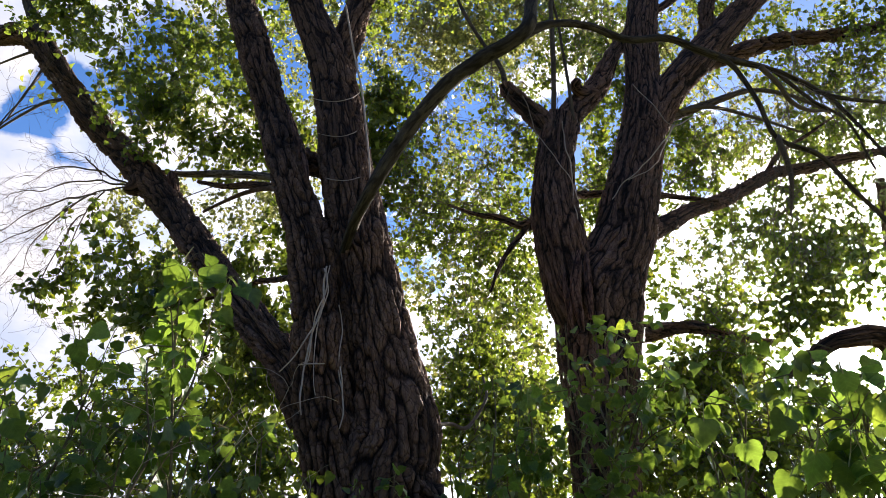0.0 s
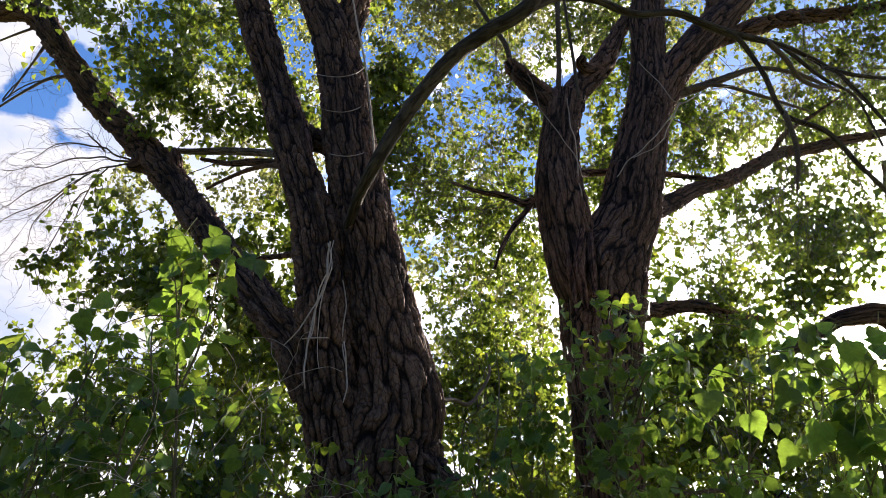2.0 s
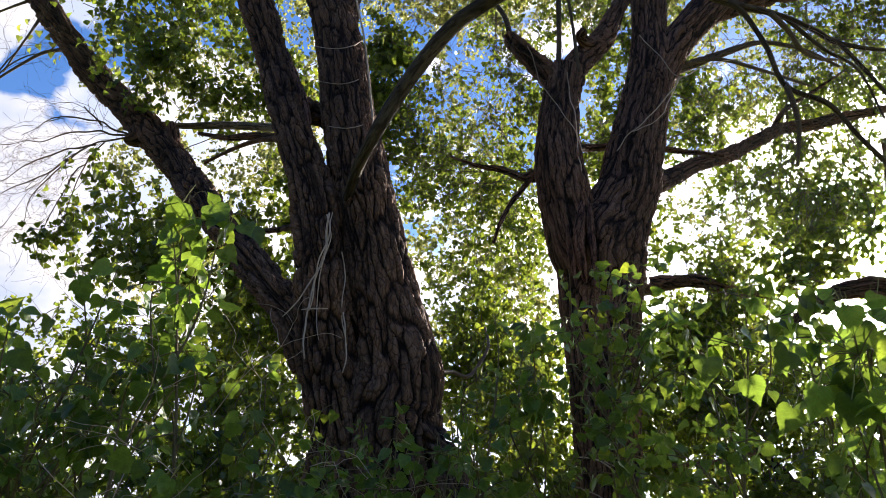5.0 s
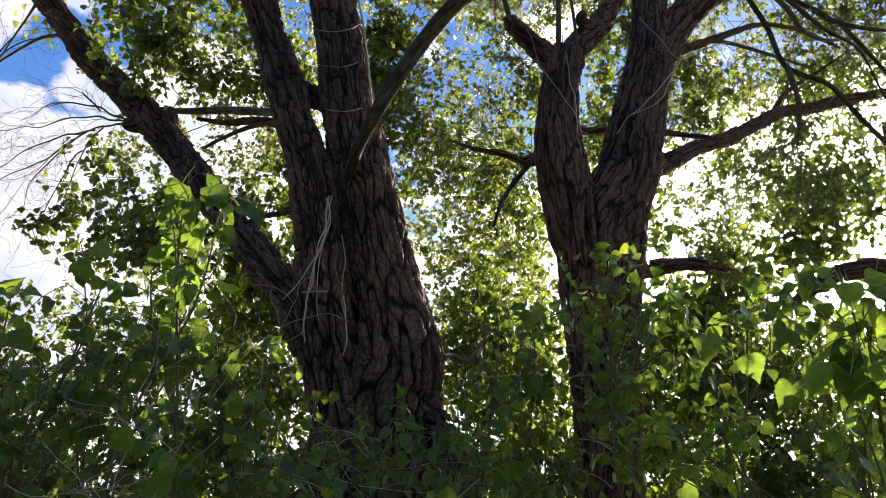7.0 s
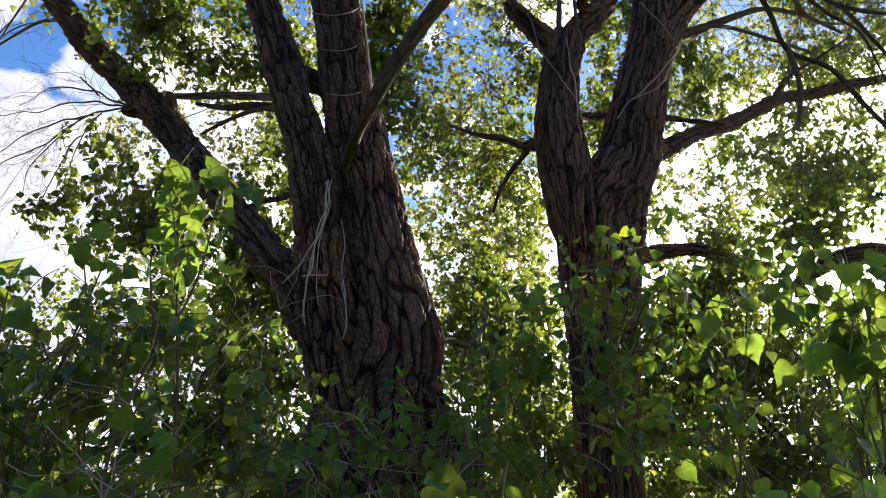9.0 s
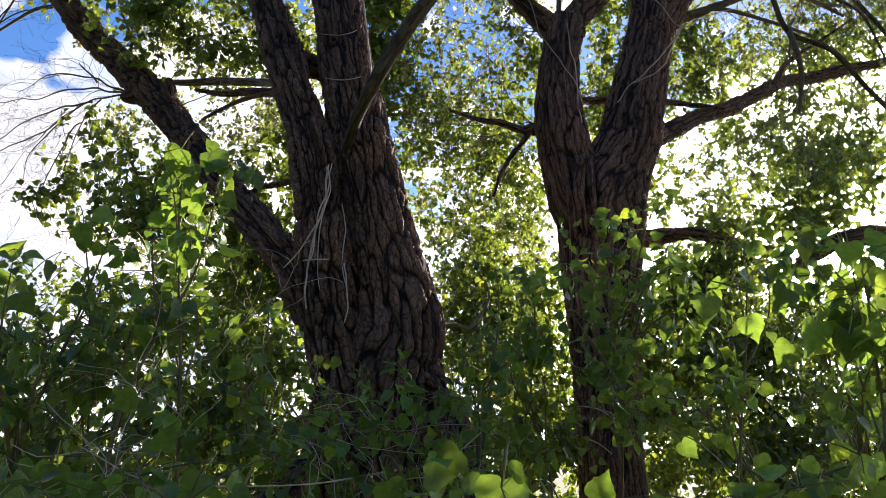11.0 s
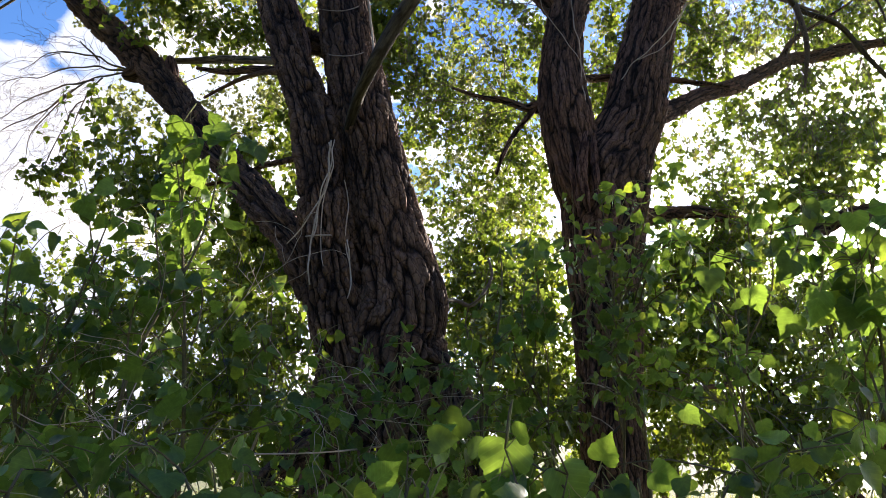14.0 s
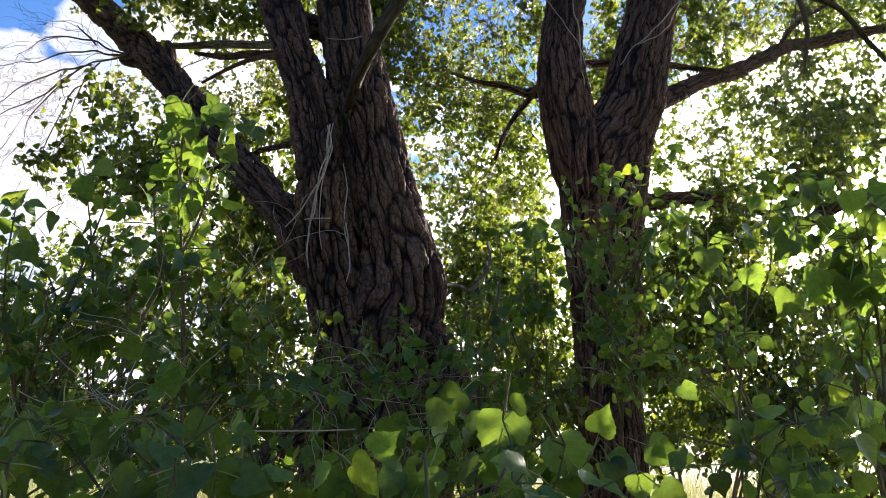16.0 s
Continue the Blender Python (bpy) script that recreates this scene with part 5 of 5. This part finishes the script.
crown.clump(1.97, 5.20, 2.27, 0.40, 0.50, 0.24, 26, 0.046, 25)
crown.clump(1.85, 5.60, 2.74, 0.35, 0.40, 0.27, 58, 0.046, 25)
crown.clump(2.26, 5.70, 2.90, 0.36, 0.40, 0.23, 42, 0.046, 25)
crown.clump(1.60, 5.60, 2.08, 0.17, 0.40, 0.52, 55, 0.046, 25)
crown.clump(2.06, 6.40, 2.77, 0.45, 0.60, 0.30, 36, 0.046, 25)
crown.clump(2.09, 6.20, 2.15, 0.48, 0.60, 0.38, 54, 0.046, 25)
crown.clump(1.75, 6.00, 1.59, 0.50, 0.60, 0.36, 59, 0.046, 25)
bush_stems(bush, 2.1, 6.4, crown.r)
crown.build(LEAF, singles=200)
bush = thing("bush", (4.1, 6.6, 0), "dense green bush of cottonwood shoots under the trees", "bush", "bushes under the trees")
crown = Crown(bush, 25, 1.6)
crown.clump(2.10, 5.00, 1.71, 0.26, 0.30, 0.17, 14, 0.046, 25)
crown.clump(3.20, 6.30, 2.65, 0.64, 0.50, 0.30, 44, 0.046, 25)
crown.clump(1.97, 5.00, 2.24, 0.39, 0.50, 0.23, 39, 0.046, 25)
crown.clump(2.32, 4.80, 1.84, 0.40, 0.50, 0.22, 24, 0.046, 25)
crown.clump(1.81, 4.80, 1.49, 0.39, 0.50, 0.21, 24, 0.046, 25)
crown.clump(2.20, 4.60, 1.35, 0.37, 0.50, 0.20, 22, 0.046, 25)
crown.clump(3.46, 6.40, 2.77, 0.60, 0.70, 0.30, 45, 0.046, 25)
crown.clump(3.07, 6.20, 2.05, 0.47, 0.70, 0.33, 36, 0.046, 25)
crown.clump(2.89, 6.00, 1.37, 0.49, 0.70, 0.31, 30, 0.046, 25)
bush_stems(bush, 4.1, 6.6, crown.r)
crown.build(LEAF, singles=200)


# ---- leaves near by: each a blade with its stalk ----
def leaf_mesh(seed):
    r = np.random.default_rng(seed)
    half = [(0.11, -0.06), (0.27, -0.075), (0.40, -0.03), (0.47, 0.05), (0.52, 0.13), (0.49, 0.21), (0.52, 0.29), (0.46, 0.38), (0.46, 0.47), (0.37, 0.56), (0.35, 0.65), (0.24, 0.73), (0.10, 0.90)]
    curl, fold, twist = r.uniform(0.05, 0.34), r.uniform(0.05, 0.30), r.uniform(-0.3, 0.3)
    stalk = r.uniform(0.6, 1.0)

    def up(x, y):
        return fold * abs(x) - curl * y * y + twist * x * y + 0.03 * math.sin(9 * y + 4 * x)

    rib = [(0, 0.0), (0, 0.28), (0, 0.6), (0, 1.0 + r.uniform(0, 0.12))]
    verts = [(x, stalk + y, up(x, y)) for x, y in rib]
    faces = []
    for sign in (-1, 1):
        rim = [len(verts) + k for k in range(len(half))]
        verts += [(sign * x * r.uniform(0.96, 1.04), stalk + y + r.uniform(-0.015, 0.015), up(sign * x, y)) for x, y in half]
        j = 0
        for k in range(len(half)):
            chain = [(j, rim[k - 1], rim[k])] if k else []
            while j < 2 and half[k][1] > (rib[j][1] + rib[j + 1][1]) / 2:
                chain.append((j, rim[k], j + 1))
                j += 1
            faces += [f if sign < 0 else f[::-1] for f in chain]
        last = (2, rim[-1], 3)
        faces.append(last if sign < 0 else last[::-1])
    blades = len(faces)
    for k, (y, z) in enumerate(((0, 0), (stalk * 0.5, 0.05), (stalk + 0.03, 0.004))):
        base = len(verts)
        for a in range(3):
            verts.append((0.023 * math.cos(a * 2.094), y, z + 0.023 * math.sin(a * 2.094)))
        if k:
            for a in range(3):
                b = (a + 1) % 3
                faces += [(base - 3 + a, base - 3 + b, base + b), (base - 3 + a, base + b, base + a)]
    me = bpy.data.meshes.new("leaf")
    me.from_pydata(verts, [], faces)
    me.materials.append(LEAF_NEAR)
    me.materials.append(STALK)
    me.polygons.foreach_set("material_index", [0] * blades + [1] * (len(faces) - blades))
    me.polygons.foreach_set("use_smooth", [True] * len(faces))
    me.update()
    return me


STALK = bark("leaf_stalk", (0.34, 0.34, 0.14), (0.48, 0.47, 0.22), (0.58, 0.55, 0.30), 2.0, 0.1)
LEAF_KINDS = [leaf_mesh(100 + k) for k in range(10)]


def sapling(x, y, tips, fill, seed, size=0.06, reach=0.5, large=(), label="young cottonwood sapling with broad green leaves on thin stalks"):
    """A young tree: shoots that arch up from one root to their tips, side twigs, and leaves on stalks."""
    r = np.random.default_rng(seed)
    ob = thing("cottonwood_sapling", (x, y, 0), label, "sapling", "saplings")
    tips = [np.array(p) for p in tips]
    low, high = np.min(tips, axis=0), np.max(tips, axis=0)
    shoots = [(p, 1.0 if k < 2 else 0.8) for k, p in enumerate(tips)]
    for _ in range(fill):
        p = np.array((r.uniform(low[0] - 0.1, high[0] + 0.1), r.uniform(low[1] - 0.2, high[1] + 0.5), 0))
        near = min(tips, key=lambda q: abs(q[0] - p[0]))
        p[2] = max(1.15, near[2] - r.uniform(0.05, reach * 1.4))
        shoots.append((p, 0.8))
    spots, stems, ends = [], [], []
    for tip, vigour in shoots:
        if vigour == 1.0:
            root = np.array((x + r.normal(0, 0.05), y + r.normal(0, 0.05), -0.02))
            mid = root * 0.45 + tip * 0.55 + r.normal(0, 0.15, 3) * (1, 1, 0) + (0, 0, 0.08)
            line = [(*root, 0.010), (*(root * 0.7 + mid * 0.3 + r.normal(0, 0.07, 3)), 0.008), (*mid, 0.0055), (*(mid * 0.35 + tip * 0.65 + r.normal(0, 0.05, 3)), 0.0036), (*tip, 0.0014)]
            stems.append(smooth_line(line, 0.02))
        else:
            stem = min(stems, key=lambda q: abs(q[-1, 0] - tip[0]) + r.uniform(0, 0.2))
            low_part = stem[(stem[:, 2] < tip[2] - 0.05) & (stem[:, 2] > tip[2] - 0.45)]
            root = (low_part if len(low_part) else stem[len(stem) // 3:len(stem) // 2 + 1])[0, :3]
            mid = root * 0.5 + tip * 0.5 + r.normal(0, 0.05, 3) + (0, 0, 0.08)
            line = [(*root, 0.0042), (*mid, 0.003), (*(mid * 0.4 + tip * 0.6 + r.normal(0, 0.03, 3)), 0.0022), (*tip, 0.0012)]
        shoot = limb("shoot", ob, line, SHOOT)
        ends.append((tip, shoot))
        q = smooth_line(line, 0.02)
        q = q[q[:, 2] > max(1.02, tip[2] - reach)]
        twigs = []
        for k in range(len(q)):
            s = k / max(1, len(q) - 1)
            if r.uniform() < 0.26:
                spots.append((q[k, :3], r.normal(0, 1, 3) + (0, 0, 0.2), shoot))
            if r.uniform() < 0.085 and s < 0.9:
                d = r.normal(0, 1, 3) * (1, 1, 0.4) + (0, 0, 0.35)
                d /= np.linalg.norm(d)
                n = int(r.integers(4, 9))
                a, ln = q[k, :3], r.uniform(0.10, 0.26)
                b = a + d * ln * 0.5 + (0, 0, 0.01)
                c = a + d * ln + (0, 0, -0.02)
                twigs.append([(*a, 0.0026), (*b, 0.002), (*c, 0.0011)])
                for m in range(n):
                    u = (m + 0.7) / n
                    spots.append((a + (b - a) * 2 * u if u < 0.5 else b + (c - b) * (2 * u - 1), r.normal(0, 1, 3), shoot))
        for m in range(5):
            spots.append((tip - (0, 0, 0.012 * m), r.normal(0, 1, 3) + (0, 0, 0.3), shoot))
        if twigs:
            for line in twigs:
                v, f, uv = tube_arrays(line, 4, 0.05)
                part_mesh("side_twig", mesh_from("side_twig", v, f, SHOOT, uv), shoot)
    # large leaves placed and turned to fit the camera's view, on their own thin twigs from the shoot ends
    for lx, ly, lz, wide, lean in large:
        tip = Vector((math.sin(radians(lean)), r.uniform(-0.35, 0.15), -math.cos(radians(lean)))).normalized()
        side = tip.cross(Vector((r.uniform(-0.35, 0.35), -1, r.uniform(0.0, 0.6)))).normalized()
        m0 = Vector((lx, ly, lz)) - tip * wide * 1.2
        end, shoot = min(ends, key=lambda q: (Vector(q[0]) - m0).length)
        leaf = new("leaf", LEAF_KINDS[int(r.integers(0, len(LEAF_KINDS)))])
        leaf.parent = shoot
        leaf.matrix_basis = Matrix.Translation(m0) @ Matrix((side, tip, side.cross(tip))).transposed().to_4x4() @ Matrix.Scale(wide, 4)
        bend = (Vector(end) + m0) / 2 + Vector((0, 0, 0.02))
        v, f, uv = tube_arrays([(*end, 0.0018), (*bend, 0.0015), (*m0, 0.0011)], 4, 0.03)
        part_mesh("side_twig", mesh_from("side_twig", v, f, SHOOT, uv), shoot)
    spots.sort(key=lambda s: s[0][1])
    rest = []
    for k, (p, out, shoot) in enumerate(spots):
        out = out / np.linalg.norm(out)
        tip = Vector(out * 0.75 + np.array((0, 0, -0.62)) + r.normal(0, 0.25, 3)).normalized()
        side = tip.cross(Vector(r.normal(0, 1, 3) + np.array((0, -0.5, 0.7)))).normalized()
        span = size * r.uniform(0.45, 1.25)
        m = Matrix.Translation(p) @ Matrix((side, tip, side.cross(tip))).transposed().to_4x4() @ Matrix.Scale(span, 4)
        if k < 300 - len(large):
            leaf = new("leaf", LEAF_KINDS[int(r.integers(0, len(LEAF_KINDS)))])
            leaf.parent = shoot
            leaf.matrix_basis = m
        else:
            rest.append(p + np.array(tip) * 0.04)
    if len(rest) > 3:
        v, f = leaf_cloud(np.array(rest), np.full(len(rest), size), r, 0.75, 0.5, MID, MID_FACES)
        part_mesh("leaves", fast_mesh("leaves", v, f, LEAF), ob, "", "stuff")

# ---- saplings in front of the trees ----
sapling(-1.27, 2.22, [(-1.302, 2.2, 2.039), (-1.213, 2.0, 2.099), (-1.321, 2.4, 2.036), (-1.265, 2.0, 1.825), (-1.196, 2.1, 1.927), (-1.339, 2.2, 1.83), (-1.225, 2.3, 1.847)], 3, 40, 0.047, 0.5, [(-1.213, 2.0, 2.099, 0.067, 150), (-1.228, 2.1, 1.978, 0.082, 40), (-1.222, 2.2, 2.084, 0.062, -30)])
sapling(-1.15, 2.46, [(-1.246, 2.4, 2.335), (-1.19, 2.5, 2.309), (-1.14, 2.6, 2.192), (-1.135, 2.2, 1.95), (-1.209, 2.5, 2.122), (-1.048, 2.4, 1.94), (-1.098, 2.3, 1.812)], 4, 41, 0.047, 0.5, [(-1.238, 2.4, 2.274, 0.081, 20), (-1.187, 2.4, 2.335, 0.07, -60), (-1.111, 2.5, 2.225, 0.06, 60)])
sapling(-0.85, 2.5, [(-0.938, 2.45, 2.6), (-0.822, 2.5, 2.608), (-0.955, 2.4, 2.438), (-0.877, 2.45, 2.353), (-0.794, 2.5, 2.371), (-0.797, 2.4, 2.054), (-0.917, 2.5, 2.162), (-0.759, 2.6, 2.043), (-0.918, 2.4, 1.94), (-0.731, 2.3, 1.846)], 4, 42, 0.062, 0.55, [(-0.952, 2.4, 2.554, 0.095, -30), (-0.824, 2.45, 2.567, 0.101, 35), (-0.901, 2.4, 2.49, 0.086, 10), (-0.962, 2.38, 2.45, 0.081, -60), (-0.912, 2.4, 2.242, 0.077, 0), (-0.88, 2.42, 2.393, 0.086, 30), (-0.762, 2.45, 2.405, 0.071, 50), (-0.974, 2.4, 2.334, 0.073, -40)], "tall young cottonwood shoot with pale lit leaves at its top")
sapling(-0.58, 2.74, [(-0.689, 2.8, 2.135), (-0.616, 2.9, 2.01), (-0.521, 2.9, 1.907), (-0.643, 2.5, 1.882), (-0.434, 2.8, 1.763), (-0.646, 2.4, 1.754), (-0.48, 2.5, 1.691)], 10, 43, 0.045, 0.55, ())
sapling(-0.21, 2.81, [(-0.355, 3.0, 1.923), (-0.188, 2.9, 1.918), (-0.032, 2.9, 1.84), (-0.206, 2.6, 1.7), (-0.088, 2.6, 1.681), (-0.328, 2.5, 1.617), (-0.287, 2.8, 1.805)], 11, 44, 0.045, 0.35, ())
sapling(0.21, 2.91, [(0.206, 3.0, 2.318), (0.334, 3.1, 2.271), (0.165, 2.8, 2.066), (0.079, 2.9, 1.906), (0.352, 2.9, 2.088), (0.217, 2.7, 1.874), (0.087, 2.6, 1.7)], 10, 45, 0.048, 0.45, ())
sapling(0.66, 3.07, [(0.561, 3.2, 2.606), (0.713, 3.3, 2.656), (0.843, 3.3, 2.6), (0.873, 3.0, 2.341), (0.491, 3.0, 2.33), (0.679, 3.0, 2.28), (0.787, 2.9, 2.18), (0.578, 2.9, 2.087), (0.423, 2.8, 1.976), (0.679, 2.8, 1.932)], 11, 46, 0.05, 0.3, ())
sapling(1.05, 2.73, [(0.98, 2.8, 2.176), (1.077, 2.7, 2.215), (1.139, 2.6, 2.381), (1.146, 2.5, 2.281), (0.905, 2.8, 2.064)], 6, 47, 0.05, 0.3, ())
sapling(1.22, 2.19, [(1.187, 2.4, 2.348), (1.197, 2.3, 2.222), (1.217, 2.2, 2.224), (1.237, 2.1, 2.152), (1.266, 2.0, 2.092), (1.123, 2.0, 1.97), (1.405, 2.1, 2.16), (1.142, 2.2, 1.928), (1.162, 2.0, 1.82)], 5, 48, 0.055, 0.34, [(1.165, 2.1, 2.108, 0.073, 15), (1.232, 2.05, 2.143, 0.065, -20), (1.116, 2.1, 1.989, 0.065, 30), (1.104, 2.2, 1.893, 0.061, -10), (1.102, 2.2, 2.141, 0.069, 20), (1.116, 2.0, 1.975, 0.053, 0), (1.071, 2.0, 1.82, 0.091, -20), (1.162, 2.0, 2.026, 0.078, 40), (1.037, 2.2, 2.033, 0.086, -30), (1.095, 1.95, 2.051, 0.070, 10), (0.983, 2.00, 1.841, 0.097, -15), (1.082, 2.05, 1.872, 0.078, 30), (0.962, 2.10, 1.969, 0.084, -35), (1.119, 2.20, 2.179, 0.070, 50), (0.815, 2.30, 1.983, 0.089, -10), (1.106, 1.95, 1.841, 0.083, 15), (1.137, 1.90, 1.988, 0.065, -20), (0.913, 2.20, 1.896, 0.077, 20), (0.923, 2.05, 1.794, 0.077, -30)], "young cottonwood sapling with bright leaves lit from behind")
sapling(0.07, 1.47, [(-0.165, 1.35, 1.434), (-0.087, 1.5, 1.489), (-0.057, 1.3, 1.395), (0.002, 1.7, 1.555), (0.089, 1.4, 1.476), (0.198, 1.4, 1.433), (0.279, 1.5, 1.447), (0.116, 1.3, 1.39), (0.299, 1.3, 1.397)], 0, 49, 0.052, 0.13, [(-0.166, 1.3, 1.386, 0.096, 165), (-0.108, 1.5, 1.458, 0.065, 20), (-0.05, 1.3, 1.377, 0.073, -25), (0.087, 1.4, 1.45, 0.098, -10), (0.208, 1.4, 1.402, 0.085, 30), (0.299, 1.3, 1.371, 0.044, 5), (0.001, 1.65, 1.525, 0.072, -50), (-0.102, 1.3, 1.373, 0.049, -20), (0.131, 1.4, 1.376, 0.033, 0)], "low cottonwood shoots with large dark green leaves")
sapling(0.67, 1.59, [(0.589, 1.6, 1.48), (0.709, 1.6, 1.468), (0.575, 1.5, 1.415), (0.689, 1.5, 1.395), (0.578, 1.4, 1.375), (0.866, 1.65, 1.533)], 2, 50, 0.058, 0.2, [(0.567, 1.55, 1.454, 0.051, -8), (0.676, 1.7, 1.518, 0.042, 15), (0.845, 1.7, 1.535, 0.045, -25), (0.501, 1.5, 1.37, 0.042, 10), (0.773, 1.55, 1.419, 0.049, 5), (0.78, 1.7, 1.511, 0.037, 30), (0.652, 1.6, 1.429, 0.041, -40), (0.86, 1.6, 1.44, 0.05, 20), (0.77, 1.5, 1.369, 0.049, -15), (0.681, 1.55, 1.435, 0.055, 0), (0.542, 1.5, 1.405, 0.047, 20), (0.635, 1.5, 1.38, 0.044, -20), (0.55, 1.8, 1.554, 0.048, 40), (0.695, 1.5, 1.359, 0.042, 30), (0.915, 1.7, 1.511, 0.057, -30)], "low cottonwood shoots with bright yellow-green leaves")
sapling(-0.61, 1.58, [(-0.55, 1.3, 1.387), (-0.45, 1.3, 1.391), (-0.392, 1.32, 1.397), (-0.348, 1.4, 1.403), (-0.82, 1.6, 1.465), (-0.553, 1.7, 1.465), (-0.97, 1.7, 1.538), (-0.766, 1.9, 1.549)], 1, 51, 0.058, 0.16, [(-0.543, 1.3, 1.367, 0.082, -70), (-0.447, 1.3, 1.382, 0.078, 170), (-0.38, 1.32, 1.376, 0.074, 20), (-0.799, 1.6, 1.482, 0.07, 0), (-0.553, 1.7, 1.471, 0.071, -30), (-0.368, 1.4, 1.395, 0.049, 10)], "low cottonwood shoots with large shaded leaves")

# dry twigs caught among the saplings
low_seed = np.random.default_rng(23)
dry = thing("dry_branch", (-0.9, 2.9, 0), "dry grey branch with bare twigs among the saplings", "branch")
limb("stem", dry, [(-0.9, 2.9, -0.02, 0.014), (-0.88, 2.85, 0.6, 0.011), (-0.8, 2.7, 1.15, 0.008), (-0.62, 2.5, 1.55, 0.004)], DEAD)
dry_twigs = []
branching((-0.461, 2.6, 1.701), (1, -0.2, 0.3), 0.42, 0.0017, 1, dry_twigs, 0.05, 0.6, low_seed, 0.34)
branching((-0.364, 2.5, 1.598), (1, -0.2, -0.3), 0.42, 0.0017, 1, dry_twigs, 0.05, 0.6, low_seed, 0.34)
branching((-0.315, 2.7, 1.71), (0.6, -0.2, -0.8), 0.42, 0.0017, 1, dry_twigs, 0.05, 0.6, low_seed, 0.34)
branching((-0.192, 2.7, 1.63), (-0.8, -0.2, 0.5), 0.42, 0.0017, 1, dry_twigs, 0.05, 0.6, low_seed, 0.34)
branching((-1.169, 2.2, 1.695), (1, -0.2, -0.4), 0.42, 0.0017, 1, dry_twigs, 0.05, 0.6, low_seed, 0.34)
branching((-1.023, 2.2, 1.581), (1, -0.2, -0.5), 0.42, 0.0017, 1, dry_twigs, 0.05, 0.6, low_seed, 0.34)
branching((-0.95, 2.3, 1.741), (0.4, -0.2, 0.9), 0.42, 0.0017, 1, dry_twigs, 0.05, 0.6, low_seed, 0.34)
branching((-0.803, 2.3, 1.655), (-0.6, -0.2, 0.7), 0.42, 0.0017, 1, dry_twigs, 0.05, 0.6, low_seed, 0.34)
branching((-0.655, 2.4, 1.61), (1, -0.2, 0.2), 0.42, 0.0017, 1, dry_twigs, 0.05, 0.6, low_seed, 0.34)
branching((-1.194, 2.1, 1.575), (1, -0.2, -0.6), 0.42, 0.0017, 1, dry_twigs, 0.05, 0.6, low_seed, 0.34)
branching((-0.761, 2.4, 1.827), (0.5, -0.2, 0.8), 0.42, 0.0017, 1, dry_twigs, 0.05, 0.6, low_seed, 0.34)
branching((-0.582, 2.6, 1.779), (-0.7, -0.2, 0.6), 0.42, 0.0017, 1, dry_twigs, 0.05, 0.6, low_seed, 0.34)
branching((-0.917, 2.2, 1.662), (0.3, -0.2, -1), 0.42, 0.0017, 1, dry_twigs, 0.05, 0.6, low_seed, 0.34)
for line in dry_twigs:
    v, f, uv = tube_arrays(line, 5, 0.03)
    part_mesh("twig", mesh_from("twig", v, f, DEAD, uv), dry)
